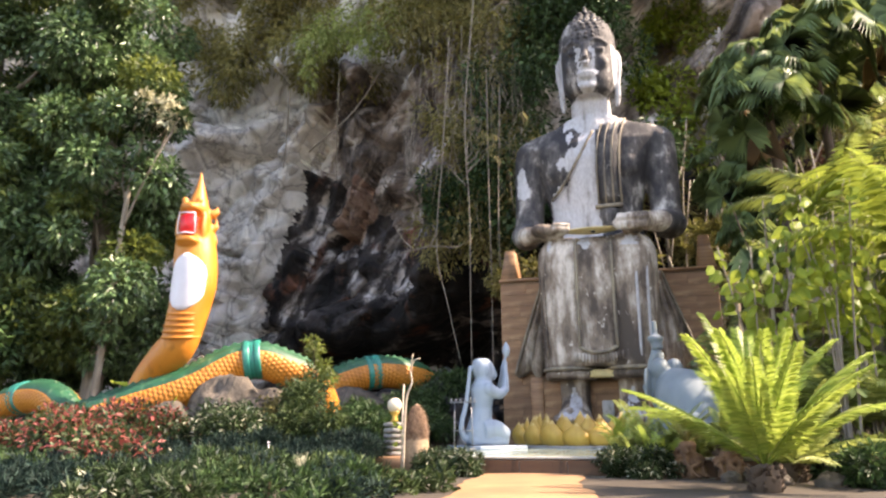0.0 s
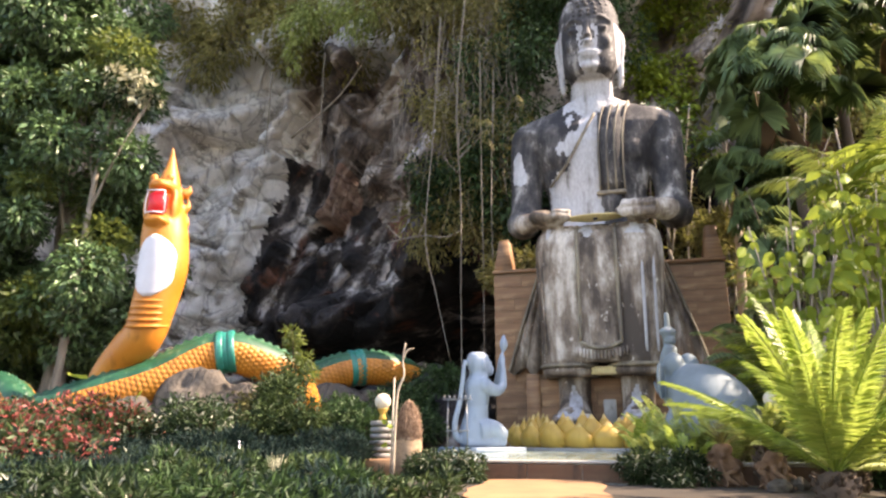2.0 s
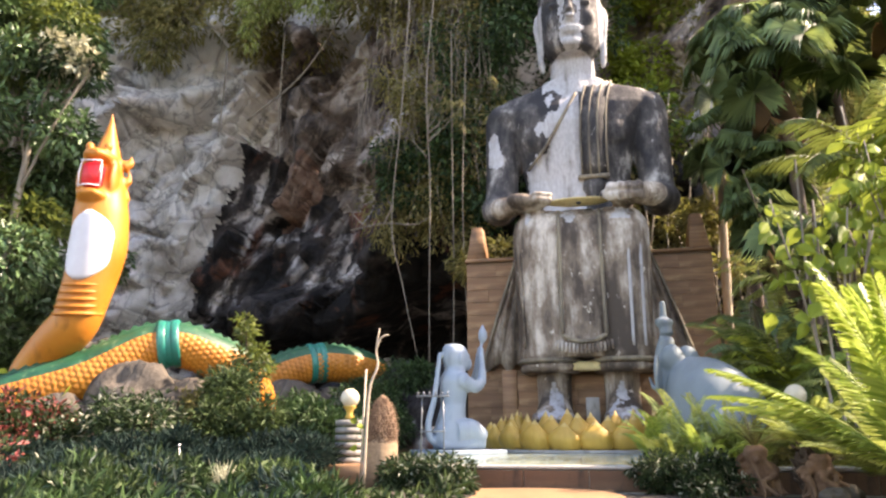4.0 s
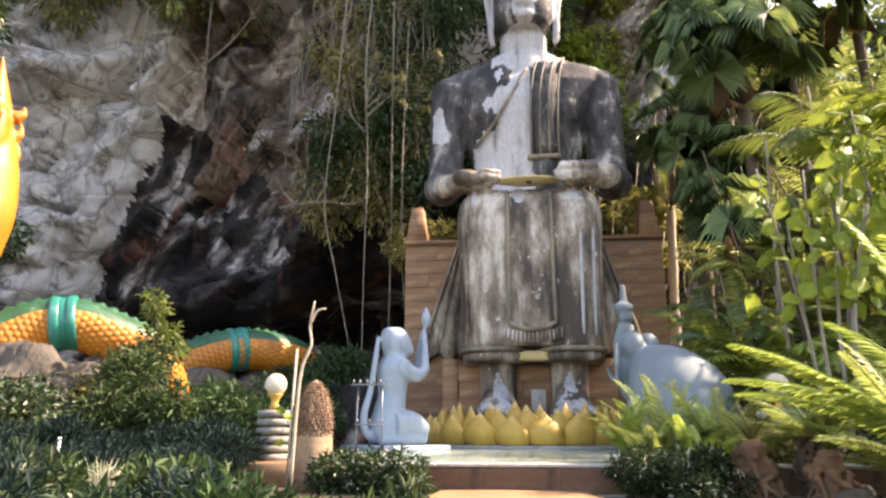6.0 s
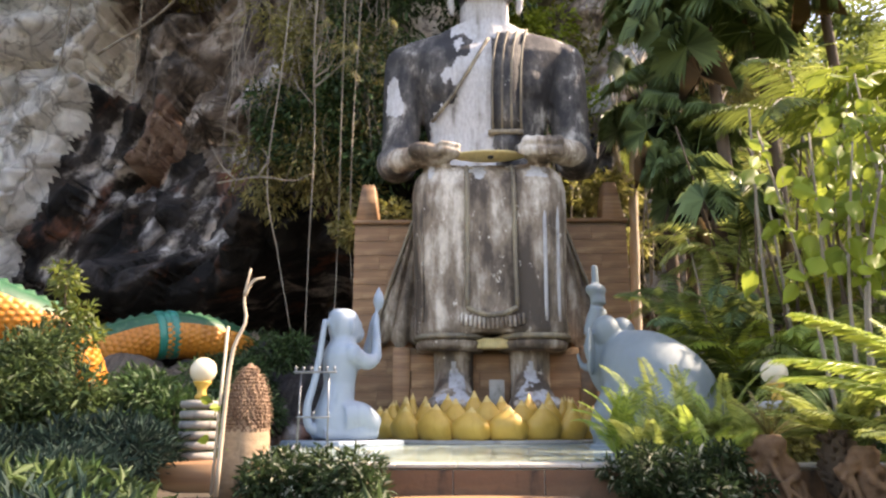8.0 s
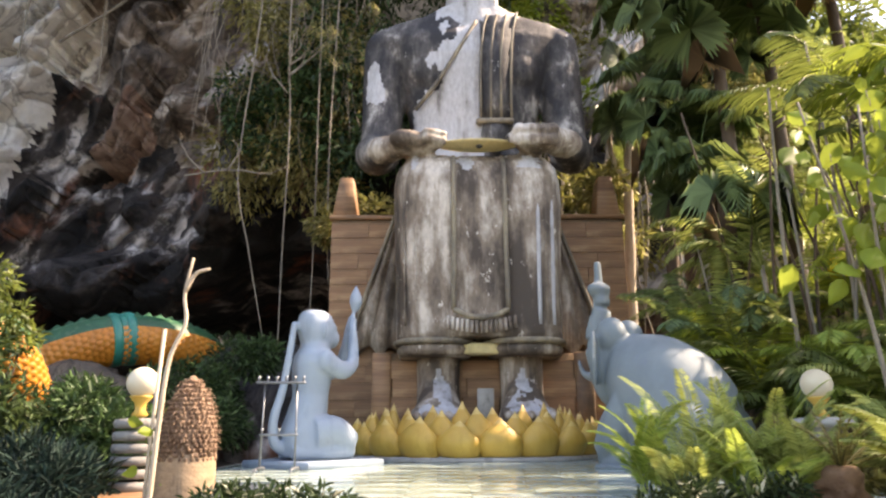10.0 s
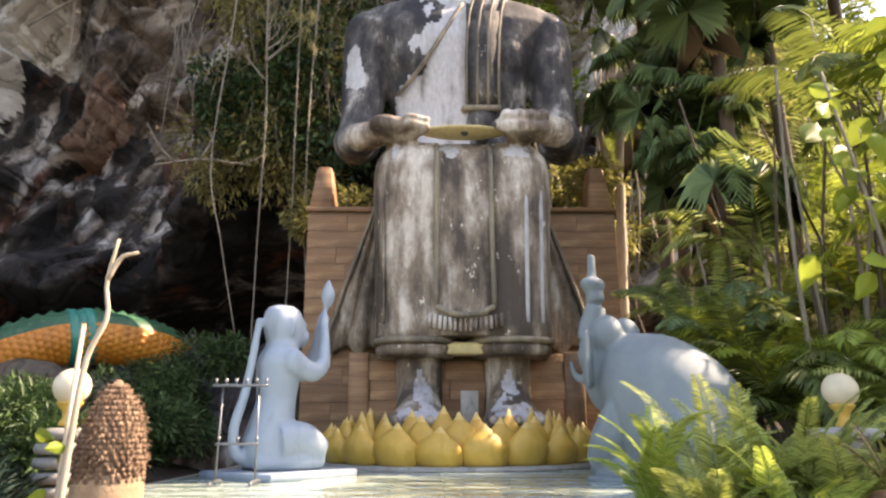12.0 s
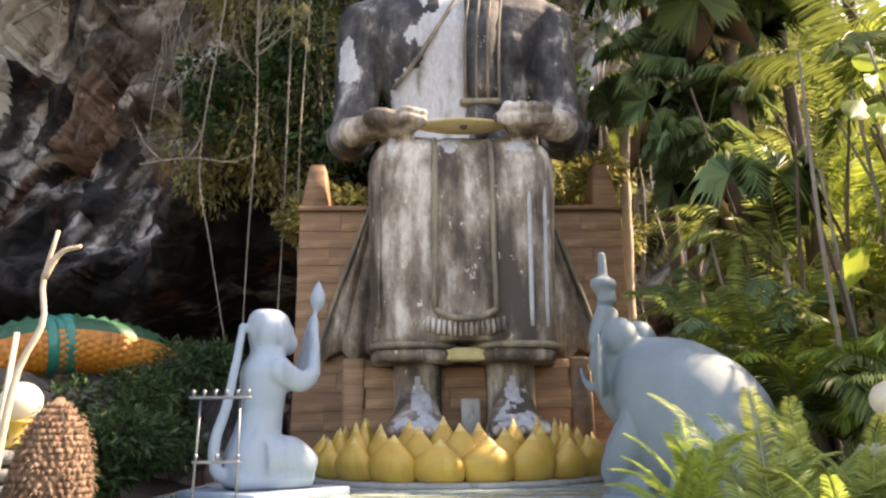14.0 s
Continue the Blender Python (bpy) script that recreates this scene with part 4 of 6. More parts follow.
def serpent_band(geo, c, t, r, m=2):
    t = unit(t)
    for off, rr in ((-0.16, 1.09), (0.0, 1.04), (0.16, 1.09)):
        geo.tube([np.asarray(c) + t * (off - 0.1), np.asarray(c) + t * (off - 0.05), np.asarray(c) + t * (off + 0.05), np.asarray(c) + t * (off + 0.1)], [r * rr * 0.97, r * rr, r * rr, r * rr * 0.97], 40, m)


sp = Geo()
serpent_tube(sp, spline([(-22, 19.6, 1.2), (-20.2, 19.0, 1.75), (-18.3, 18.6, 2.0), (-16.6, 18.0, 1.75), (-15.6, 17.6, 0.9), (-15.4, 17.2, 0.1)], 60), [0.42, 0.46, 0.5, 0.5, 0.5])
serpent_tube(sp, spline([(-16.4, 16.4, 0.2), (-14.9, 16.9, 0.95), (-13.4, 17.5, 1.55), (-12.0, 18.2, 2.1), (-10.9, 18.9, 2.85), (-10.2, 19.3, 2.98), (-9.5, 19.8, 2.72), (-8.95, 20.4, 2.35), (-8.85, 21.1, 1.5), (-9.1, 21.7, 0.3)], 90), [0.6, 0.62, 0.62, 0.58, 0.54, 0.5, 0.5])
serpent_tube(sp, spline([(-10.6, 22.2, 1.4), (-9.9, 22.8, 2.1), (-9.1, 23.2, 2.6), (-8.3, 23.7, 2.88), (-7.4, 24.4, 2.86), (-6.9, 25.4, 2.6), (-6.9, 26.4, 1.8)], 60), [0.54, 0.55, 0.56, 0.54, 0.48])
serpent_band(sp, (-10.35, 19.15, 2.98), (0.8, 0.4, 0.12), 0.56)
serpent_band(sp, (-8.3, 23.72, 2.88), (0.8, 0.6, 0.15), 0.57)
serpent_band(sp, (-18.9, 18.75, 1.98), (1, -0.3, 0.1), 0.5)
# rearing neck with white chest, rings, and a tall head with an open red mouth; ahead is -y
h = Geo()
h.tube(spline([(-1.9, 0.7, -2.0), (-1.5, 0.6, -1.25), (-0.85, 0.3, -0.6), (-0.3, 0.05, -0.15), (-0.1, 0, 0.5), (0.06, 0, 1.3), (0.12, 0, 2.0), (0.06, 0, 2.8), (0.0, 0, 3.4)], 50),
       np.interp(np.linspace(0, 1, 50), [0, 0.15, 0.3, 0.4, 0.55, 0.7, 0.85, 1], [0.5, 0.55, 0.6, 0.62, 0.68, 0.76, 0.74, 0.62]), 36)
h.loft([superring(0.0, cy, z, hx, hy, 2.0, 32) for z, hx, hy, cy in ((2.9, 0.66, 0.66, 0), (3.4, 0.6, 0.64, -0.02), (3.9, 0.5, 0.56, 0.0), (4.4, 0.36, 0.42, 0.06), (4.9, 0.2, 0.24, 0.1), (5.3, 0.09, 0.1, 0.08), (5.62, 0.02, 0.02, 0.02))])
h.tube(spline([(0, -0.2, 3.1), (0, -0.65, 3.02), (-0.02, -0.98, 3.08)], 8), [0.5, 0.48, 0.46, 0.43, 0.4, 0.36, 0.3, 0.2], 20, flat=0.42)
h.tube(spline([(0, -0.15, 4.05), (0, -0.6, 4.12), (-0.02, -0.95, 4.14)], 8), [0.5, 0.48, 0.45, 0.42, 0.38, 0.33, 0.27, 0.18], 20, flat=0.5)
for sx in (-1, 1):
    h.ball((sx * 0.44, -0.3, 3.55), (0.14, 0.3, 0.55))
    h.ball((sx * 0.26, -0.55, 4.4), 0.13)
    for k, (z, L) in enumerate(((2.6, 0.5), (3.1, 0.6), (3.6, 0.62), (4.1, 0.55))):
        h.tube(spline([(sx * 0.48, 0.15, z), (sx * 0.66, 0.2, z + 0.12), (sx * 0.62, 0.22, z + L * 0.6)], 8), np.linspace(0.18, 0.03, 8), 10)
v, f = fused(h, 0.045, 4)
hd = Geo().add(v, f, 0)
rr = []
for z in np.linspace(0.84, 2.62, 15):
    x = np.interp(z, [0.8, 1.3, 2.0, 2.7], [-0.04, 0.06, 0.12, 0.07])
    r = np.interp(z, [0.8, 1.3, 1.9, 2.7], [0.685, 0.745, 0.775, 0.755])
    w = 0.6 * np.clip(1 - abs((z - 1.72) / 0.93) ** 4, 0.06, 1)
    c = np.linspace(-1, 1, 17)
    y = -np.sqrt(r * r - (w * c) ** 2) - 0.03
    rr.append(np.concatenate([np.stack([x + w * c, y, 0 * c + z], -1), np.stack([x + w * c, y * 0.5, 0 * c + z], -1)[::-1]]))
hd.loft(rr, 4)
for z, x in ((0.02, -0.2), (0.2, -0.17), (0.38, -0.13), (0.56, -0.09), (0.74, -0.05)):
    hd.tube(spline([(x - 0.66, 0.0, z + 0.06), (x - 0.42, -0.5, z), (x, -0.68, z - 0.03), (x + 0.42, -0.5, z), (x + 0.66, 0.0, z + 0.06)], 18), 0.05, 10, 0)
hd.box((0, -0.55, 3.56), (0.52, 0.7, 0.66), 0.08, 3)
for sx in (-1, 1):
    hd.tube([(sx * 0.3, -0.86, 3.2), (sx * 0.31, -0.88, 3.56), (sx * 0.27, -0.86, 3.92)], 0.022, 8, 4)
hd.tube([(-0.29, -0.92, 3.22), (0, -0.97, 3.24), (0.29, -0.92, 3.22)], 0.022, 8, 4)
hd.tube([(-0.29, -0.91, 3.9), (0, -0.96, 3.89), (0.29, -0.91, 3.9)], 0.022, 8, 4)
turn = np.array(Euler((0, 0, radians(16))).to_matrix())
for vv, k in zip(hd.v, range(len(hd.v))):
    hd.v[k] = (vv * np.array([0.88, 0.88, 0.98])) @ turn.T + np.array([-12.0, 18.0, 3.55])
sp.add(np.concatenate(hd.v), hd.f, hd.m)
thing("serpent_statue", sp, [ORANGE, GREEN, TEAL, RED, WHITE, SCALE_GAP], "orange and green scaled serpent statue rearing with open red mouth", "statue")

# ---- large trees and climbing growth ----
def tree(name, at, trunk_pts, r0, blobs, n, size, mats, label, bark=BARK, group="", aspect=0.4, droop=0.6, shell=0.45, limbs=7):
    ob = base(name, at, label, "tree", group)
    g = Geo()
    tp = spline(trunk_pts, 16)
    g.tube(tp, np.linspace(r0, r0 * 0.35, 16), 12)
    b = np.asarray(blobs, float)
    for k in range(limbs):
        q = b[(k * 5) % len(b)]
        s0 = tp[7 + k % 8]
        g.tube(spline([s0, (s0 + q[:3]) / 2 + rng.normal(size=3) * 0.4, q[:3]], 9), np.linspace(r0 * 0.35, 0.03, 9), 7)
    part("trunk", g, bark, ob)
    g = Geo()
    mats = mats if isinstance(mats, (list, tuple)) else [mats]
    for k in range(len(mats)):
        bb = b[k::len(mats)]
        p, d = blob_points(bb, n // len(mats), 0.85, shell)
        leaves(g, p, d, size, aspect, droop, 0.6, k)
    part("crown", g, list(mats), ob)
    return ob


def mass(lo, hi, n, r0, r1, keep=None):
    b = scatter_blobs(lo, hi, n, r0, r1)
    return b if keep is None else b[keep(b)]


# the big leafy trees beside the cliff (coordinates from the foot of each)
tree("broadleaf_tree", (-22.5, 25, 1.2), [(0, 0, -1), (0.3, 0.2, 5), (-0.4, 0, 11), (0.2, 0, 17)], 0.5,
     mass((-6, -3, 2.0), (3.6, 2.5, 21), 150, 0.6, 1.5, lambda b: b[:, 0] + 0.18 * abs(b[:, 2] - 9) < 4.2), 76000, 0.34, [LEAF_TREE, LEAF_TREE, LEAF_TREE, LEAF_MID, LEAF_TREE],
     "tall dark green broadleaf tree against the cliff", group="broadleaf trees")
tree("broadleaf_tree", (-29, 23, 1.2), [(0, 0, -1), (0.4, 0.2, 5), (0.8, 0, 12), (0, 0.5, 18)], 0.5,
     mass((-5, -3, 1.5), (4.5, 3, 22), 130, 0.8, 1.7), 52000, 0.38, [LEAF_TREE, LEAF_TREE, LEAF_MID], "tall dark green broadleaf tree with drooping leaves", group="broadleaf trees")
tree("silvery_tree", (-19.5, 23.2, 1.2), [(-1.5, 0.6, 0), (-0.8, 0.3, 5), (-0.3, 0.1, 10), (0.4, 0, 13)], 0.18,
     mass((-0.6, -0.4, 11.9), (2.2, 0.3, 14.2), 24, 0.25, 0.55, lambda b: abs(b[:, 2] - 13.6 + 0.3 * b[:, 0]) < 0.9), 1500, 0.34, [LEAF_PALE, LEAF_WHITE],
     "slender tree with pale silvery drooping leaves", group="")

# growth hanging over the top of the cliff
g = Geo()
b = mass((-34, 33.5, 21.5), (-12, 36, 33), 90, 1.0, 2.0, lambda b: b[:, 2] > 22.5 + 1.6 * np.sin(b[:, 0] * 0.9))
p, d = blob_points(b, 30000, 0.9, 0.4)
leaves(g, p, d, 0.42, 0.3, 0.9, 0.5, 0)
p, d = blob_points(np.array([(-15.6, 31.5, 22.2, 1.2), (-14.6, 31.5, 22.8, 1.2), (-15.9, 31.4, 20.6, 0.5), (-15.8, 31.4, 19.7, 0.35), (-12.0, 31, 21.4, 1.1), (-11.2, 31, 22.3, 1.2), (-13, 31.2, 22.8, 1.3)]), 2200, 1.1, 0.3)
leaves(g, p, d, 0.36, 0.22, 1.4, 0.4, 1)
p, d = blob_points(mass((-12, 30, 22), (6, 36, 34), 70, 1.2, 2.2), 22000, 0.9, 0.4)
leaves(g, p, d, 0.4, 0.35, 0.6, 0.6, 0)
tagged(thing("clifftop_growth", g, [LEAF_OLIVE, LEAF_FERN], "olive and yellow-green bushes hanging over the cliff edge", "bushes", kind="stuff"))

# tangle of climbers on the rock between cave and statue
g = Geo()
b = mass((-9.6, 28.6, 8.2), (-3.0, 31, 21), 70, 0.6, 1.3, lambda b: b[:, 0] > -9.4 + 0.25 * abs(b[:, 2] - 14))
p, d = blob_points(b, 13000, 1.2, 0.2)
leaves(g, p, d, 0.26, 0.3, 0.9, 0.7, 0)
b = mass((-5.6, 28.5, 9), (-2.5, 31, 18), 40, 0.6, 1.3)
p, d = blob_points(b, 7000, 1.1, 0.2)
leaves(g, p, d, 0.3, 0.35, 0.8, 0.6, 1)
p, d = blob_points(mass((-8.5, 28.6, 9.6), (-4.5, 29.4, 12.4), 18, 0.4, 0.9), 1900, 1.0, 0.2)
leaves(g, p, d, 0.3, 0.35, 0.6, 0.6, 1)
for k in range(60):
    x0, z0 = rng.uniform(-9.2, -3.2), rng.uniform(12, 20)
    L = rng.uniform(1.5, 5)
    g.tube(spline([(x0, 28.8, z0), (x0 + rng.normal() * 0.2, 28.6, z0 - L / 2), (x0 + rng.normal() * 0.3, 28.5, z0 - L)], 7), 0.013, 4, 2)
for k in range(16):
    x0, z0 = rng.uniform(-5.4, -3.4), rng.uniform(12.0, 14.5)
    frond(g, (x0, 28.2, z0), rng.uniform(180, 360), 10, rng.uniform(1.2, 2.4), 110, 0.4, 12, 0.06, 10, 0, 0.01, 0.1, 0.9)
thing("climbing_vines", g, [LEAF_OLIVE, LEAF_DARK, BARK, LEAF_FERN], "tangled olive climbers and hanging vines on the rock", "vines", kind="stuff")

# hanging roots and bare saplings in front of the cave
for pts, r, lab in (([(-5.5, 28.6, 21), (-5.8, 27.8, 14.5), (-5.6, 27.6, 10), (-5.62, 27.6, 6), (-5.6, 27.6, 1.6)], 0.035, "thin pale bare sapling in front of the cave"),
                    ([(-6.7, 28.4, 19.0), (-6.85, 27.8, 13.0), (-7.1, 27.6, 8.5), (-6.6, 27.5, 6), (-6.0, 27.4, 3.4)], 0.03, "thin hanging root in front of the cave"),
                    ([(-4.9, 28.4, 17), (-4.75, 27.7, 11), (-4.7, 27.6, 6.5), (-4.75, 27.6, 2)], 0.03, "thin hanging root in front of the cave"),
                    ([(-4.3, 28.4, 16), (-4.35, 27.7, 10), (-4.3, 27.6, 6.5), (-4.2, 27.5, 5)], 0.025, "thin hanging root in front of the cave"),
                    ([(-18.0, 33.0, 20.5), (-18.0, 33, 18), (-18.1, 33, 15.5)], 0.06, "pale hanging root on the cliff"),
                    ([(-16.8, 33.5, 16.5), (-13.8, 33.4, 18.8), (-11.4, 33.2, 22.3), (-10.2, 33, 25)], 0.06, "long liana slung across the cliff"),
                    ([(-15.0, 33.5, 21.5), (-15.0, 33.4, 18), (-14.9, 33.4, 14.5)], 0.05, "brown hanging root on the cliff")):
    thing("hanging_root", Geo().tube(spline(pts, 20), np.linspace(r * 0.95, r * 0.55, 20), 7), BARK, lab, "root", "hanging roots")
ob = base("bare_sapling", (-5.7, 27.5, 12.6), "pale leafless twigs of a thin sapling", "sapling")
for k in range(9):
    a = rng.uniform(-1.3, 1.3)
    L = rng.uniform(1.0, 2.6)
    p0 = np.array([0, 0, -rng.uniform(0, 1.6)])
    part("twig", Geo().tube(spline([p0, p0 + [math.sin(a) * L * 0.5, rng.normal() * 0.2, L * 0.45], p0 + [math.sin(a) * L * 0.95 + rng.normal() * 0.2, 0, L * 0.85]], 8), np.linspace(0.026, 0.006, 8), 5), BARK, ob)
for pts in ([(-3.0, 0, -4.3), (-1.6, 0, -4.1), (-0.5, 0, -4.25), (0.1, 0, -4.0)], [(-1.7, 0, -4.15), (-1.4, 0, -3.5), (-1.6, 0, -3.1)], [(-2.4, 0, -4.2), (-2.9, 0, -3.7), (-3.3, 0, -3.0)]):
    part("twig", Geo().tube(spline(pts, 8), np.linspace(0.035, 0.01, 8), 5), BARK, ob)

# wooded slope behind the statue
g = Geo()
b = mass((1.5, 30, 5), (13, 35, 27), 110, 1.0, 2.0)
b[:, 1] = 31.5 + 0.16 * b[:, 2] + rng.normal(size=len(b)) * 0.6
p, d = blob_points(b, 40000, 0.9, 0.4)
leaves(g, p, d, 0.33, 0.35, 0.4, 0.7, 0)
b = mass((2.0, 30, 11), (11, 35, 27), 26, 0.8, 1.5)
b[:, 1] = 30.6 + 0.16 * b[:, 2]
p, d = blob_points(b, 9000, 0.9, 0.4)
leaves(g, p, d, 0.36, 0.4, 0.4, 0.7, 1)
b = mass((-3.6, 29, 10), (2.2, 31.5, 24), 42, 0.9, 1.7)
p, d = blob_points(b, 15000, 1.0, 0.4)
leaves(g, p, d, 0.3, 0.35, 0.5, 0.7, 2)
b = mass((-4.5, 26.8, 6.2), (5.0, 28.5, 8.2), 26, 0.4, 0.8)
p, d = blob_points(b, 4500, 1.0, 0.3)
leaves(g, p, d, 0.3, 0.3, 0.4, 0.6, 0)
for k in range(40):
    x0, z0 = rng.uniform(2, 9), rng.uniform(4, 12)
    g.tube(spline([(x0, 29.5, z0 - 4), (x0 + rng.normal() * 0.3, 29.5, z0 - 1), (x0 + rng.normal() * 0.6, 29.4, z0 + 2)], 7), 0.03, 4, 3)
thing("slope_bushes", g, [LEAF_OLIVE, LEAF_BRIGHT, LEAF_DARK, BARK], "sunlit yellow-green bushes on the slope behind the statue", "bushes", kind="stuff")

# far growth on both flanks, closing the garden
g = Geo()
b = mass((11, 22, 1), (36, 38, 9), 120, 1.4, 2.6)
b[:, 1] = 40 - 0.55 * (b[:, 0] - 10) + rng.normal(size=len(b)) * 1.5
b[:, 2] *= np.where(b[:, 0] < 21, 1.9, 1.0)
p, d = blob_points(b, 30000, 0.9, 0.5)
leaves(g, p, d, 0.5, 0.4, 0.4, 0.7, 0)
p, d = blob_points(mass((-40, 16, 0.5), (-24, 22, 5), 60, 0.9, 1.8), 12000, 0.9, 0.5)
leaves(g, p, d, 0.4, 0.4, 0.4, 0.7, 1)
b = mass((10, 40, 11), (26, 42, 27), 70, 1.6, 2.6)
b[:, 1] = 36 + 0.45 * b[:, 2]
p, d = blob_points(b, 16000, 0.9, 0.5)
leaves(g, p, d, 0.6, 0.4, 0.4, 0.7, 0)
thing("flank_bushes", g, [LEAF_MID, LEAF_DARK], "green bushes closing the sides of the garden", "bushes", kind="stuff")


# ---- palms ----
def fan_palm(at, height, n, size, seed, label, dead=1):
    ob = base("fan_palm", at, label, "palm", "fan palms")
    r = np.random.default_rng(seed)
    g = Geo()
    g.tube(spline([(0, 0, -0.3), (0.15, 0, height * 0.5), (0.05, 0.1, height)], 14), np.linspace(0.17, 0.13, 14) * (1 + 0.08 * (np.arange(14) % 2)), 10)
    part("trunk", g, BARK_DARK, ob)
    g = Geo()
    for k in range(n):
        a, e = r.uniform(0, 2 * np.pi), r.uniform(-0.7, 1.2)
        L = size * r.uniform(0.8, 1.3)
        tip = np.array([math.cos(a) * math.cos(e), math.sin(a) * math.cos(e), math.sin(e)]) * L
        root = np.array([0, 0, height - r.uniform(0, 0.6)])
        g.tube(spline([root, root + tip * 0.6 + [0, 0, 0.15], root + tip], 6), 0.02, 4)
        fan(g, root + tip, tip * 0.6 + np.array([0, 0, 0.9]) * r.uniform(-0.2, 1), size * r.uniform(0.6, 0.85), 30, 0, 300, 0.6)
    for k in range(dead):
        a = r.uniform(0, 2 * np.pi)
        root = np.array([0.2 * math.cos(a), 0.2 * math.sin(a), height - r.uniform(0.4, 1.4)])
        fan(g, root + [0.3 * math.cos(a), 0.3 * math.sin(a), -0.6], (math.cos(a), math.sin(a), 0.1), size * 0.8, 16, 1, 90, 1.3)
    part("crown", g, [LEAF_PALM, LEAF_DEAD], ob)
    return ob


def feather_palm(at, stems, length, leaflet, seed, mat, label, height=1.0, name="feather_palm", rise=(35, 80), group="feather palms", pairs=30, bend=(70, 130)):
    ob = base(name, at, label, "palm", group)
    r = np.random.default_rng(seed)
    g, c = Geo(), Geo()
    for k in range(stems):
        a, d = r.uniform(0, 2 * np.pi), r.uniform(0.05, 0.45)
        x, y = d * math.cos(a), d * math.sin(a)
        h = height * r.uniform(0.55, 1.2)
        top = np.array([x * 2.4, y * 2.4, h])
        g.tube(spline([(x, y, -0.3), (x * 1.4, y * 1.4, h * 0.5), top], 8), np.linspace(0.05, 0.03, 8), 8)
        for q in range(5):
            frond(c, top, math.degrees(a) + r.uniform(-110, 110), r.uniform(*rise), length * r.uniform(0.7, 1.15), r.uniform(*bend), leaflet, pairs, 0.085, 20, 0, 0.014, 0.15, 0.25)
    part("stem", g, BARK, ob)
    part("crown", c, mat, ob)
    return ob


for k, (x, y, h, n, s) in enumerate(((5.6, 22.5, 10.5, 20, 1.5), (7.3, 23.5, 12.6, 22, 1.7), (4.7, 24.5, 8.6, 18, 1.4), (5.2, 23.0, 7.0, 16, 1.3), (9.8, 24.5, 13.5, 20, 1.7), (5.9, 26.5, 13.0, 18, 1.6), (4.9, 21.3, 5.6, 14, 1.1), (9.6, 20.0, 5.2, 14, 1.2))):
    fan_palm((x, y, 0.2), h, n, s, 100 + k, "tall fan palm with dark green leaves and dead skirt" if h > 8 else "young fan palm with dark green leaves")
for k, (x, y, st, L, h, mt) in enumerate(((4.7, 18.6, 6, 2.2, 1.4, LEAF_MID), (6.2, 18.2, 7, 1.9, 1.0, LEAF_FERN), (8.0, 17.6, 7, 2.0, 1.0, LEAF_MID), (5.4, 16.9, 6, 1.7, 0.9, LEAF_FERN), (9.0, 18.6, 7, 2.6, 2.2, LEAF_MID), (4.4, 20.3, 5, 2.0, 2.2, LEAF_PALM), (6.8, 15.6, 6, 1.9, 0.7, LEAF_FERN), (5.1, 19.3, 6, 2.0, 1.2, LEAF_BRIGHT), (6.6, 19.9, 7, 2.0, 1.1, LEAF_BRIGHT), (8.8, 19.6, 7, 2.2, 1.6, LEAF_BRIGHT), (5.9, 17.6, 5, 1.8, 0.8, LEAF_CYCAD), (7.4, 16.6, 6, 2.2, 1.4, LEAF_CYCAD), (9.6, 21.0, 7, 3.0, 5.0, LEAF_BRIGHT), (7.9, 21.2, 6, 2.6, 3.6, LEAF_BRIGHT), (5.6, 20.8, 6, 2.4, 3.2, LEAF_FERN), (8.2, 25.0, 6, 3.0, 8.0, LEAF_FERN), (6.9, 22.0, 6, 2.6, 4.4, LEAF_BRIGHT), (5.2, 18.0, 6, 1.7, 1.1, LEAF_CYCAD), (6.7, 17.4, 6, 1.9, 1.3, LEAF_CYCAD), (8.4, 18.4, 7, 2.2, 1.6, LEAF_CYCAD), (9.0, 17.2, 6, 2.4, 3.0, LEAF_BRIGHT))):
    feather_palm((x, y, 0.15), st, L, 0.5, 200 + k, mt, "clump of arching green feather palm fronds", h)
# a tall feather palm whose bright fronds hang in from above
feather_palm((7.0, 16.2, 0), 3, 2.8, 0.7, 301, LEAF_BRIGHT, "tall palm with bright arching yellow-green fronds", 6.0, rise=(10, 60), pairs=34, bend=(60, 110))
feather_palm((8.6, 17.4, 0.1), 4, 3.2, 0.8, 302, LEAF_BRIGHT, "tall palm with bright arching yellow-green fronds", 5.6, rise=(10, 60), pairs=34, bend=(60, 110))
feather_palm((6.6, 18.6, 0.1), 3, 3.0, 0.75, 303, LEAF_MID, "tall palm with arching green fronds", 6.5, rise=(10, 60), pairs=34, bend=(60, 110))

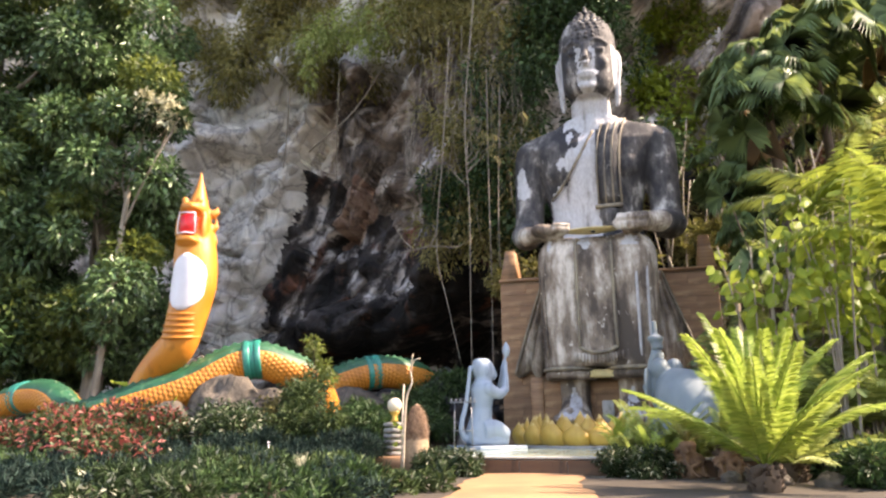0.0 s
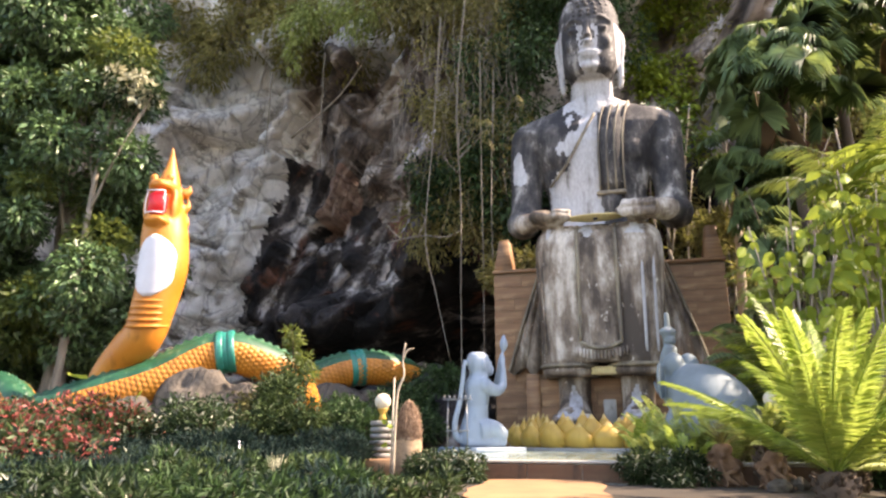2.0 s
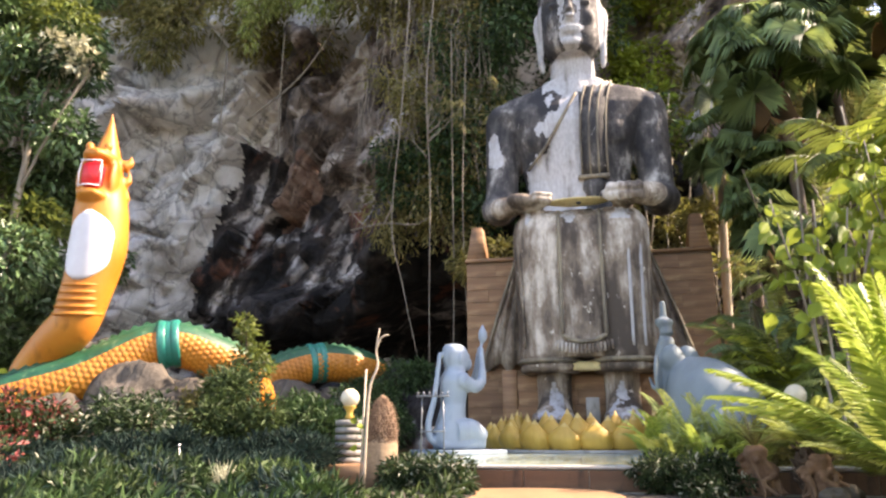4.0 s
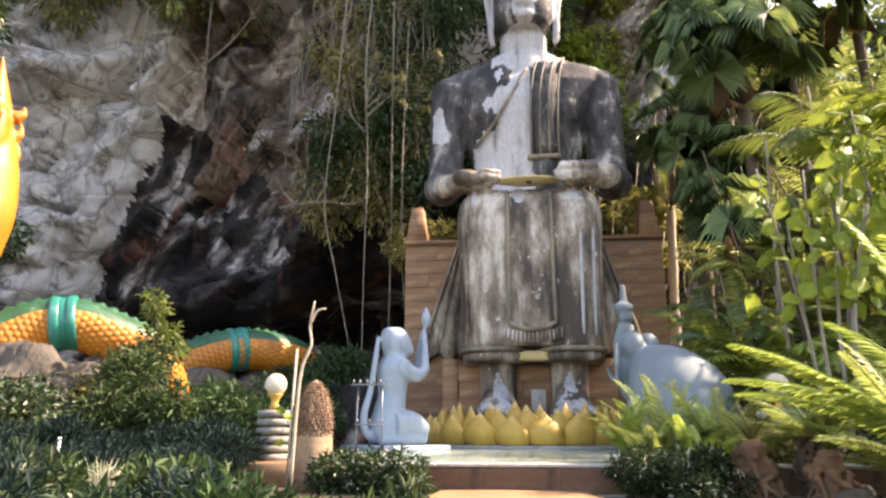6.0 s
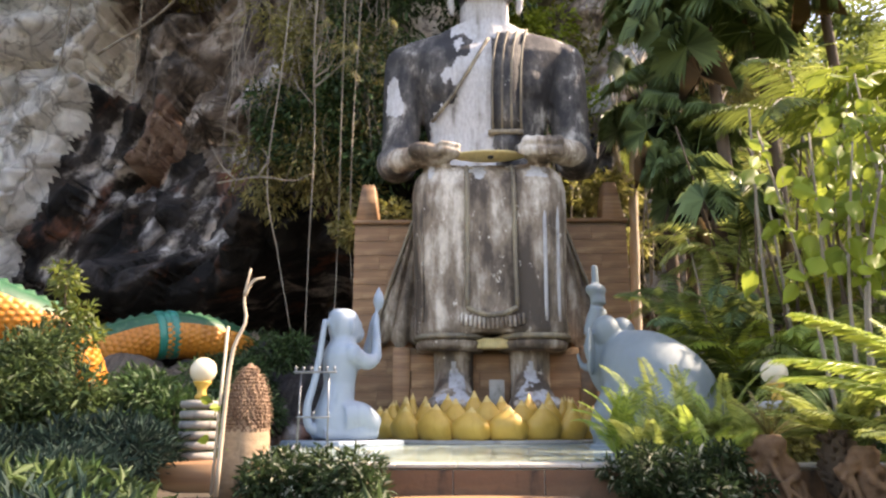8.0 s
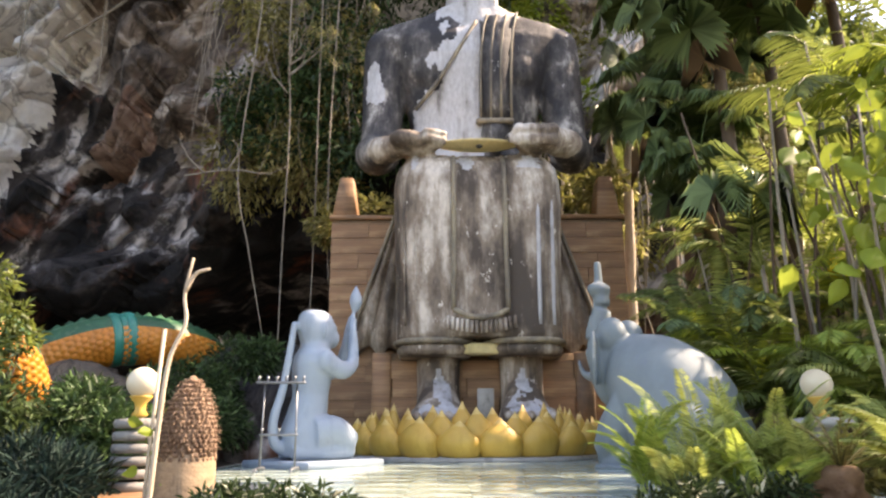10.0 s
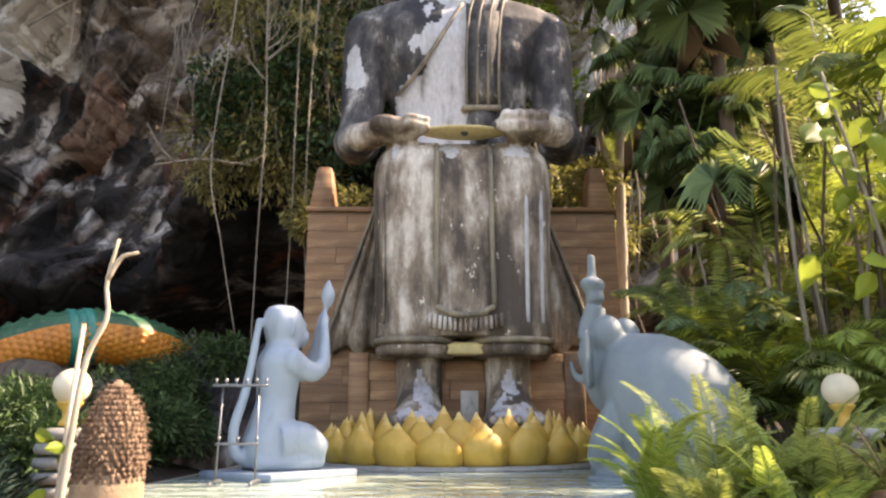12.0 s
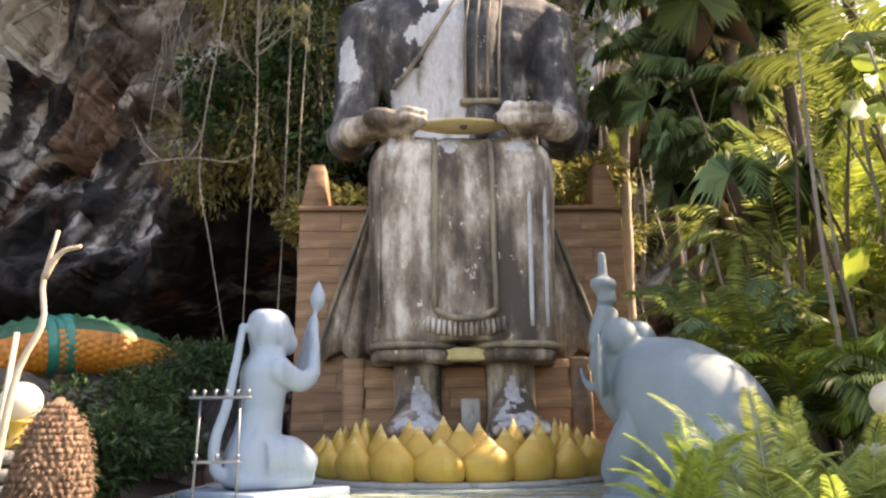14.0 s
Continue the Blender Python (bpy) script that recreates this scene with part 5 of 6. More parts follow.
# thin bare cane stems and a pale crooked trunk beside the throne
for k in range(30):
    x, y = 4.2 + 0.2 * k + rng.normal() * 0.2, 19.4 + rng.normal() * 1.2
    h = rng.uniform(4, 8)
    thing("cane_stem", Geo().tube(spline([(x, y, 0), (x + rng.normal() * 0.15, y, h * 0.5), (x + rng.normal() * 0.4, y, h)], 10), np.linspace(0.042, 0.02, 10), 7), BARK if k % 3 == 0 else BARK_DARK, "slender upright cane stem among the palms", "stem", "cane stems")
ob = base("pollard_tree", (4.42, 27, 0.5), "pale crooked pollarded trunk with few leaves", "tree")
part("trunk", Geo().tube(spline([(-0.1, 0, -0.6), (0, 0, 3.2), (0.12, 0, 5.8), (0.2, 0, 7.6), (0.42, 0, 9.4)], 20), np.linspace(0.17, 0.11, 20) * (1 + 0.1 * np.sin(np.arange(20) * 1.7)), 10), DRYWOOD, ob)
part("limb", Geo().tube(spline([(0.15, 0, 7.3), (-0.25, 0, 8.2), (-0.3, 0, 9.8)], 9), np.linspace(0.1, 0.06, 9), 8), DRYWOOD, ob)
part("limb", Geo().tube(spline([(0.3, 0, 8.6), (0.75, 0, 9.4), (0.8, 0, 10.2)], 9), np.linspace(0.09, 0.05, 9), 8), DRYWOOD, ob)
g = Geo()
for k in range(12):
    frond(g, (0.4 + rng.normal() * 0.3, 0, 8.6 + rng.random()), rng.uniform(0, 360), 30, 1.6, 110, 0.5, 18, 0.14, 15, 0)
part("crown", g, LEAF_MID, ob)


# ---- bright climbers with big leaves near the path ----
def big_leaf(geo, at, hang, size, m=0):
    """A broad lobed hanging leaf with a curved blade."""
    d = unit(hang)
    s = unit(np.cross(d, [0.2, 1, 0.3]) + rng.normal(size=3) * 0.3)
    n = np.cross(s, d)
    prof = [(0, 0.04), (0.12, 0.22), (0.32, 0.33), (0.55, 0.29), (0.78, 0.16), (1.0, 0.01)]
    rows = [[at + d * u * size + s * w * size * k + n * size * (0.10 * abs(k) - 0.25 * u * u) for k in (-1, -0.5, 0, 0.5, 1)] for u, w in prof]
    geo.loft(rows, m, False, False)


def leafy_climber(at, height, n, size, seed, label):
    ob = base("leafy_climber", at, label, "climber", "leafy climbers")
    r = np.random.default_rng(seed)
    g, c = Geo(), Geo()
    for k in range(5):
        x, y = r.normal() * 0.08, r.normal() * 0.08
        pts = spline([(x, y, -0.1), (x * 2, y * 2, height * 0.5), (x * 4 + r.normal() * 0.2, y * 3, height * r.uniform(0.8, 1.05))], 12)
        g.tube(pts, np.linspace(0.03, 0.012, 12), 6)
        for q in range(n // 5):
            p0 = pts[r.integers(7, 12)] + r.normal(size=3) * np.array([0.16, 0.2, 0.12])
            a = r.uniform(0, 2 * np.pi)
            out = np.array([math.cos(a), math.sin(a), -r.uniform(0.4, 1.8)])
            g.tube([p0 + [0, 0, 0.1], p0], 0.006, 4)
            big_leaf(c, p0 + out * 0.1, out, size * r.uniform(0.6, 1.25))
    part("stem", g, BARK, ob)
    part("crown", c, LEAF_BRIGHT, ob)
    return ob


leafy_climber((3.75, 14.6, 0.1), 4.1, 80, 0.32, 401, "tall climber with large bright green hanging leaves")
leafy_climber((5.0, 15.4, 0.1), 5.2, 110, 0.34, 402, "tall climber with large bright green hanging leaves")
leafy_climber((5.8, 16.2, 0.1), 4.4, 100, 0.34, 404, "tall climber with large bright green hanging leaves")

# ---- cycads and ferns ----
def cycad(at, n, length, seed, mat, label, rise=(15, 78), trunk=0.25, leaflet=0.22, pairs=60):
    ob = base("cycad", at, label, "cycad", "cycads")
    r = np.random.default_rng(seed)
    g = Geo()
    g.spin([(0.08, -0.1), (0.19, 0), (0.22, trunk * 0.5), (0.17, trunk), (0.04, trunk + 0.06)], seg=14)
    for k in range(60):
        a, z = r.uniform(0, 6.28), r.uniform(0, trunk)
        g.tube([(0.18 * math.cos(a), 0.18 * math.sin(a), z), (0.25 * math.cos(a), 0.25 * math.sin(a), z + 0.05)], [0.03, 0.012], 5)
    part("trunk", g, BARK_DARK, ob)
    c = Geo()
    for k in range(n):
        frond(c, (0, 0, trunk), k * 137.5 + r.uniform(-12, 12), r.uniform(*rise), length * r.uniform(0.8, 1.1), r.uniform(18, 48), leaflet, pairs, 0.10, 28, 0, 0.014, 0.12)
    part("crown", c, mat, ob)
    return ob


cycad((3.0, 10.5, 0.0), 24, 2.15, 501, LEAF_CYCAD, "large cycad with bright yellow-green feathery fronds", (38, 88), 0.3, 0.3, 84)
cycad((3.6, 12.4, 0.0), 26, 1.5, 502, LEAF_FERN, "cycad with green feathery fronds")
cycad((2.75, 13.05, 0.1), 20, 0.85, 503, LEAF_FERN, "small cycad with arching green fronds", (10, 60), 0.5, 0.16)


def fern(at, n, length, seed, mat, label, rise=(62, 89), bend=(30, 95)):
    ob = base("fern", at, label, "fern", "ferns")
    r = np.random.default_rng(seed)
    c = Geo()
    for k in range(n):
        frond(c, (r.normal() * 0.06, r.normal() * 0.06, 0), r.uniform(0, 360), r.uniform(*rise), length * r.uniform(0.6, 1.15), r.uniform(*bend), 0.16, 56, 0.10, 8, 0, 0.007, 0.1)
    part("fronds", c, mat, ob)
    return ob


for k, (x, y, z, n, L) in enumerate(((0.95, 14.1, 0.32, 8, 1.1), (1.3, 13.9, 0.3, 8, 1.2), (1.7, 14.1, 0.3, 9, 1.0), (1.15, 14.4, 0.3, 5, 1.2), (2.05, 14.0, 0.3, 9, 1.0), (1.1, 13.5, 0.2, 12, 0.75), (1.6, 13.4, 0.1, 14, 0.75), (2.2, 13.8, 0.2, 14, 0.85), (2.5, 14.3, 0.2, 12, 0.9), (2.0, 14.5, 0.3, 12, 0.8))):
    fern((x, y, z), n, L, 600 + k, LEAF_FERN if k % 3 else LEAF_CYCAD, "bright green arching fern at the terrace edge")

# ---- beds and shrubs ----
def bed(name, at, lo, hi, nb, r0, r1, n, size, mat, label, group, **kw):
    return shrub(name, at, mass(lo, hi, nb, r0, r1), n, size, mat, label, "shrub", group, **kw)


for x, y, lo, hi, nb, n in ((-12.4, 14.6, (-1.0, -0.7, 0.3), (1.0, 0.7, 1.25), 14, 4200), (-10.6, 15.2, (-0.8, -0.6, 0.3), (0.8, 0.6, 1.15), 12, 3400), (-13.9, 14.2, (-0.9, -0.6, 0.2), (0.9, 0.6, 0.7), 10, 2600), (-11.3, 13.6, (-0.9, -0.5, 0.1), (0.9, 0.5, 0.5), 10, 2400), (-9.4, 11.8, (-0.8, -0.5, 0.1), (0.8, 0.5, 0.75), 12, 3200), (-10.6, 12.6, (-0.8, -0.5, 0.1), (0.8, 0.5, 0.95), 12, 3200), (-8.3, 11.0, (-0.6, -0.4, 0.0), (0.6, 0.4, 0.45), 10, 2200)):
    bed("red_flowered_shrub", (x, y, 0.2), lo, hi, nb, 0.32, 0.55, n, 0.15, LEAF_RED, "shrub covered in faded red flowers", "red flowered shrubs")
for x, y, lo, hi, nb, n in ((-9.2, 15.6, (-0.9, -0.6, 0.2), (0.9, 0.6, 0.85), 14, 4600), (-7.9, 15.0, (-0.6, -0.5, 0.1), (0.6, 0.5, 0.8), 9, 2600)):
    bed("white_flowered_shrub", (x, y, 0.3), lo, hi, nb, 0.35, 0.6, n, 0.13, LEAF_WHITE, "dense shrub dotted with small white flowers", "white flowered shrubs")
for x, y, z, lo, hi, nb, n, mt in ((-7.75, 17.6, 0.6, (-0.4, -0.4, 0.3), (0.4, 0.4, 1.9), 10, 1500, LEAF_SHRUB), (-6.7, 16.3, 0.4, (-0.7, -0.5, 0.2), (0.7, 0.5, 1.3), 14, 5200, LEAF_SHRUB), (-5.6, 17.2, 0.3, (-0.6, -0.5, 0.2), (0.6, 0.5, 0.95), 12, 3400, LEAF_DARK), (-6.6, 19.4, 0.8, (-0.9, -0.5, 0.0), (0.9, 0.5, 0.6), 12, 3000, LEAF_DARK), (-5.4, 20.5, 0.5, (-0.8, -0.6, 0.0), (0.8, 0.6, 1.2), 12, 3600, LEAF_DARK), (-8.8, 18.4, 0.8, (-0.6, -0.4, 0.1), (0.6, 0.4, 1.0), 9, 2600, LEAF_OLIVE), (-5.2, 22.6, 0.5, (-0.9, -0.5, 0.0), (0.5, 0.5, 1.9), 14, 4200, LEAF_DARK), (-6.4, 23.4, 0.8, (-0.8, -0.4, 0.0), (0.8, 0.4, 1.5), 12, 3200, LEAF_DARK), (-5.0, 19.2, 0.3, (-0.5, -0.5, 0.0), (0.3, 0.5, 0.9), 10, 2600, LEAF_DARK), (-4.9, 17.0, 0.2, (-0.4, -0.5, 0.0), (0.3, 0.5, 0.6), 9, 2200, LEAF_DARK)):
    bed("green_shrub", (x, y, z), lo, hi, nb, 0.3, 0.5, n, 0.17, mt, "bushy green shrub in the bed" if mt != LEAF_OLIVE else "olive green shrub beside the serpent", "green shrubs", aspect=0.25)
# a taller yellow-green shrub between the coils
bed("conical_shrub", (-7.75, 18.4, 0.8), (-0.25, -0.25, 1.2), (0.3, 0.25, 2.5), 10, 0.14, 0.3, 800, 0.17, LEAF_MID, "upright yellow-green shrub between the coils", "", aspect=0.3)
for x, y, lo, hi, nb, n in ((-5.0, 14.7, (-0.8, -0.5, 0.0), (0.6, 0.5, 0.38), 10, 4200), (-6.4, 14.2, (-0.9, -0.5, 0.0), (0.9, 0.5, 0.42), 12, 4600), (-8.1, 13.7, (-1.0, -0.5, 0.0), (1.0, 0.5, 0.35), 12, 4600), (-4.7, 13.4, (-0.6, -0.4, -0.1), (0.5, 0.4, 0.12), 8, 2800), (-6.2, 12.9, (-0.9, -0.4, -0.1), (0.9, 0.4, 0.1), 10, 3400), (-9.8, 13.3, (-0.9, -0.5, 0.0), (0.9, 0.5, 0.3), 10, 3200), (-4.3, 12.2, (-0.7, -0.5, -0.1), (0.5, 0.5, 0.08), 9, 2600), (-5.6, 11.8, (-0.9, -0.5, -0.1), (0.9, 0.5, 0.1), 10, 3000), (-7.4, 11.6, (-1.0, -0.6, -0.1), (1.0, 0.6, 0.12), 11, 3200), (-7.9, 12.6, (-1.0, -0.5, -0.1), (1.0, 0.5, 0.2), 11, 3200), (-9.5, 12.0, (-1.0, -0.6, -0.1), (1.0, 0.6, 0.15), 11, 3200), (-6.3, 10.6, (-1.0, -0.5, -0.15), (1.0, 0.5, 0.02), 10, 2600)):
    bed("blue_green_shrub", (x, y, 0.1), lo, hi, nb, 0.26, 0.42, n, 0.16, LEAF_BLUE, "low blue-green shrub with narrow leaves", "blue green shrubs", aspect=0.16, droop=-0.3)
for x, y, lo, hi in ((-1.9, 12.8, (-0.55, -0.35, 0.05), (0.45, 0.35, 0.34)), (-2.35, 13.25, (-0.35, -0.2, 0.1), (0.35, 0.2, 0.36)), (0.85, 13.1, (-0.2, -0.25, 0.0), (0.5, 0.25, 0.4)), (1.5, 12.9, (-0.4, -0.3, 0.0), (0.4, 0.3, 0.4))):
    bed("low_flower_bush", (x, y, 0.0), lo, hi, 11, 0.14, 0.24, 2400, 0.09, LEAF_WHITE, "low bush with small pale flowers beside the path", "low flower bushes", aspect=0.3)
for x, y, lo, hi, mt in ((3.4, 16.6, (-0.5, -0.4, 0), (0.5, 0.4, 0.5), LEAF_MID), (4.2, 13.4, (-0.5, -0.4, 0), (0.5, 0.4, 0.4), LEAF_DARK), (5.0, 12.6, (-0.6, -0.4, 0), (0.6, 0.4, 0.5), LEAF_MID), (4.6, 11.2, (-0.5, -0.4, 0), (0.5, 0.4, 0.3), LEAF_DARK), (2.95, 14.4, (-0.4, -0.3, 0.0), (0.4, 0.3, 0.4), LEAF_OLIVE)):
    bed("green_shrub", (x, y, 0.1), lo, hi, 9, 0.2, 0.38, 2200, 0.15, mt, "low green shrub under the palms", "green shrubs", aspect=0.3)
# a carpet of low growth from the beds down to the path
for k in range(64):
    y = rng.uniform(7.2, 12.4)
    x = -2.0 - 0.12 * (12.4 - y) * -1 - rng.random() ** 0.8 * (3.5 + 0.6 * y)
    mt = (LEAF_BLUE, LEAF_BLUE, LEAF_DARK, LEAF_WHITE, LEAF_SHRUB)[k % 5]
    bed("ground_cover_shrub", (x, y, 0.0), (-0.6, -0.4, -0.05), (0.6, 0.4, 0.16 + 0.03 * (y - 7)), 8, 0.16, 0.3, 1300, 0.13, mt, "low ground-cover shrub beside the path", "ground cover shrubs", aspect=0.24, droop=-0.1, stems=3)
g = Geo()
for k in range(90):
    a, L = rng.uniform(0, 6.28), rng.uniform(0.25, 0.5)
    d = np.array([math.cos(a), math.sin(a), 0]) * rng.uniform(0.02, 0.12)
    g.tube([d * 0.3, d * 0.6 + [0, 0, L * 0.6], d * 1.4 + [0, 0, L]], [0.006, 0.005, 0.002], 4)
ob = thing("dry_grass_tuft", g, LEAF_PALE, "tuft of pale dry grass in the bed", "grass")
ob.location = (-3.7, 10.4, 0.0)

# leafy plant with broad leaves behind the near coil
ob = base("broad_leaved_plant", (-13.3, 17.9, 1.2), "plant with broad glossy green leaves beside the coil", "plant")
g = Geo()
for k in range(26):
    a = rng.uniform(0, 6.28)
    big_leaf(g, np.array([rng.normal() * 0.5, rng.normal() * 0.2, 0.5 + rng.random() * 0.6]), (math.cos(a), math.sin(a), -0.2), 0.6)
part("leaves", g, LEAF_BRIGHT, ob)

# ---- rocks ----
def boulder(at, size, seed, label="rough brown boulder in the bed", mat=BOULDER):
    ph = np.linspace(0.05, np.pi - 0.05, 22)
    a = np.linspace(0, 2 * np.pi, 36, endpoint=False)
    d = np.stack([np.sin(ph)[:, None] * np.cos(a), np.sin(ph)[:, None] * np.sin(a), -np.cos(ph)[:, None] * np.ones(36)], -1)
    r = 0.75 + 0.5 * fbm(d * 1.6 + seed, 4, seed, True) - 0.12 * np.round(4 * fbm(d * 1.1 + seed, 2, seed + 3)) / 4
    ob = thing("boulder", Geo().loft(d * r[..., None] * np.asarray(size)), mat, label, "rock", "boulders")
    ob.location = at
    return ob


for k, (x, y, z, s) in enumerate(((-10.4, 18.0, 1.1, (1.2, 0.8, 1.25)), (-9.5, 18.6, 1.0, (0.9, 0.7, 1.0)), (-11.9, 17.4, 0.8, (1.0, 0.7, 0.8)), (-12.6, 19.2, 1.4, (1.5, 0.8, 1.6)), (-8.9, 22.9, 1.2, (1.5, 0.8, 1.0)), (-7.4, 23.7, 1.2, (1.2, 0.8, 0.9)))):
    boulder((x, y, z), s, 700 + k, "rough brown boulder under the serpent")
for k, (x, y, z, s) in enumerate(((-5.9, 24.9, 1.2, (1.1, 0.9, 1.6)), (-5.0, 24.2, 0.9, (0.9, 0.8, 1.1)), (-6.8, 25.8, 1.5, (1.2, 1.0, 1.5)), (-4.9, 26.6, 1.2, (0.9, 0.9, 1.6)), (-8.6, 27.5, 1.0, (1.6, 1.0, 1.5)))):
    boulder((x, y, z), s, 720 + k, "dark boulder at the foot of the cliff", ROCK_DARK)
for k, (x, y, s) in enumerate(((3.3, 11.6, 0.16), (3.9, 11.3, 0.2), (2.7, 12.2, 0.14), (4.5, 12.0, 0.18), (3.0, 12.7, 0.15))):
    boulder((x, y, 0.05), (s, s, s * 0.8), 740 + k, "small brown stone edging the bed")

# ---- lamps, planters, stand ----
LAMPSTONE = plain("grey_stone", srgb("6e6c66"), srgb("8c8982"), 4, 0.85, 0.4, dirt=srgb("4c4a44"))
STUMP = plain("pale_palm_trunk", srgb("7d6750"), srgb("a38a6e"), 5, 0.9, 0.5, (1, 1, 3), dirt=srgb("5c4a38"))


def garden_lamp(at, kind):
    ob = base("garden_lamp", at, "globe lamp on a ribbed white column" if kind else "globe lamp on a grey concrete column", "lamp", "garden lamps")
    if kind:
        for k in range(6):
            part("ring", Geo().spin([(0.1, k * 0.125), (0.235, k * 0.125 + 0.01), (0.25, k * 0.125 + 0.055), (0.235, k * 0.125 + 0.1), (0.1, k * 0.125 + 0.112)], seg=24), LAMPSTONE, ob)
        zc = 0.75
    else:
        part("column", Geo().spin([(0.2, 0), (0.2, 0.08), (0.15, 0.12), (0.14, 0.62), (0.2, 0.68)], seg=24), CONCRETE, ob)
        part("cap", Geo().spin([(0.1, 0.66), (0.3, 0.68), (0.32, 0.72), (0.29, 0.76), (0.1, 0.78)], seg=24), CONCRETE, ob)
        zc = 0.77
    neck = part("neck", Geo().spin([(0.06, zc), (0.085, zc + 0.02), (0.05, zc + 0.08), (0.06, zc + 0.14), (0.11, zc + 0.2), (0.12, zc + 0.22), (0.05, zc + 0.23)], seg=20), PETAL, ob, "yellow painted neck")
    part("globe", Geo().ball((0, 0, zc + 0.36), 0.165, seg=32), GLOBE, neck, "white opal globe")
    return ob


garden_lamp((-4.08, 15.3, 0.26), True)
garden_lamp((3.26, 15.5, 0.2), False)
tagged(thing("lamp_base", Geo().box((-3.85, 15.0, 0.1), (0.95, 0.9, 0.34), 0.02), SANDSTONE, "square brown tiled base under the ribbed lamp", "plinth"))

ob = base("palm_stump", (-3.04, 13.9, 0.0), "cut palm trunk, shaggy brown above and smooth pale below", "stump")
part("trunk", Geo().spin([(0.3, -0.05), (0.285, 0.3), (0.275, 0.6), (0.24, 0.7)], seg=28), STUMP, ob, "smooth pale lower trunk")
g = Geo()
g.spin([(0.24, 0.6), (0.25, 0.7), (0.25, 0.85), (0.225, 0.98), (0.16, 1.15), (0.08, 1.27), (0.02, 1.34)], seg=28)
FIBRE = plain("brown_fibre", srgb("563f30"), srgb("9c8068"), 14, 0.95, 0.8)
for k in range(18):
    z = 0.64 + k * 0.038
    rr = np.interp(z, [0.62, 0.8, 0.95, 1.15, 1.3], [0.25, 0.255, 0.232, 0.165, 0.05])
    for a in np.linspace(0, 2 * np.pi, 30, endpoint=False) + (k % 2) * 0.1 + rng.normal(size=30) * 0.05:
        d = np.array([math.cos(a), math.sin(a), 0])
        g.tube([d * (rr - 0.02) + [0, 0, z - 0.015], d * (rr + 0.014) + [0, 0, z], d * (rr + rng.uniform(0.012, 0.03)) + [0, 0, z + rng.uniform(-0.02, 0.03)]], [0.024, 0.02, 0.004], 5)
for k in range(160):
    a, z = rng.uniform(0, 6.28), rng.uniform(0.7, 1.3)
    rr = np.interp(z, [0.62, 0.95, 1.15, 1.3], [0.26, 0.235, 0.165, 0.05])
    d = np.array([math.cos(a), math.sin(a), 0])
    g.tube([d * rr + [0, 0, z], d * (rr + 0.03) + [0, 0, z + 0.03], d * (rr + 0.06) + [0, 0, z + 0.01]], 0.004, 4)
part("crown_fibre", g, FIBRE, ob, "shaggy brown leaf-base fibre")
ob.scale = (0.88, 0.88, 1.0)

ob = base("bare_pole", (-3.15, 13.55, 0.0), "tall dry crooked branch standing upright", "branch")
part("branch", Geo().tube(spline([(-0.05, 0, 0), (-0.02, 0, 0.9), (0.02, 0, 1.45), (0.13, 0, 1.75), (0.1, 0, 2.0), (0.15, 0, 2.32)], 18), np.linspace(0.026, 0.012, 18), 8), DRYWOOD, ob)
part("fork", Geo().tube(spline([(0.1, 0, 2.02), (0.18, 0, 2.18), (0.3, 0, 2.22)], 8), np.linspace(0.02, 0.012, 8), 6), DRYWOOD, ob)
thing("stake", Geo().tube([(-3.3, 13.7, 0), (-3.28, 13.7, 0.9), (-3.25, 13.7, 1.72)], 0.016, 7), DRYWOOD, "thin dry stake beside the stump", "stake")
g = Geo()
for k in range(9):
    big_leaf(g, np.array([rng.normal() * 0.1, rng.normal() * 0.06, 0.25 + 0.08 * k]), (rng.normal(), rng.normal(), -0.3), 0.15)
ob = base("yellow_creeper", (-3.35, 13.75, 0.15), "yellow-green creeper climbing the dry branch", "creeper")
part("leaves", g, LEAF_BRIGHT, ob)
thing("white_pipe", Geo().tube([(-5.9, 13.0, 0), (-5.9, 13.0, 0.62)], 0.018, 8), WHITE, "thin white pipe standing in the bed", "pipe")

ob = base("candle_stand", (-3.1, 17.5, TOP), "dull steel candle stand with a double rail", "stand")
for dx in (-0.24, 0.24):
    part("leg", Geo().tube([(dx, 0, 0.02), (dx * 0.92, 0, 1.22)], 0.014, 8), CHROME, ob)
    part("foot", Geo().tube(spline([(dx, -0.26, 0.0), (dx, -0.22, 0.06), (dx, 0.22, 0.06), (dx, 0.26, 0.0)], 10), 0.018, 8), CHROME, ob)
for z, w in ((1.2, 0.34), (0.5, 0.26)):
    rail = part("rail", Geo().box((0, 0, z), (2 * w, 0.1, 0.03), 0.006), CHROME, ob)
    for k in range(6 if z > 1 else 3):
        x = -w + 0.03 + k * (2 * w - 0.06) / (5 if z > 1 else 2)
        part("cup", Geo().spin([(0.012, 0), (0.016, 0.03), (0.024, 0.07), (0.012, 0.072)], (x, 0, z + 0.015), 8), CHROME, rail)

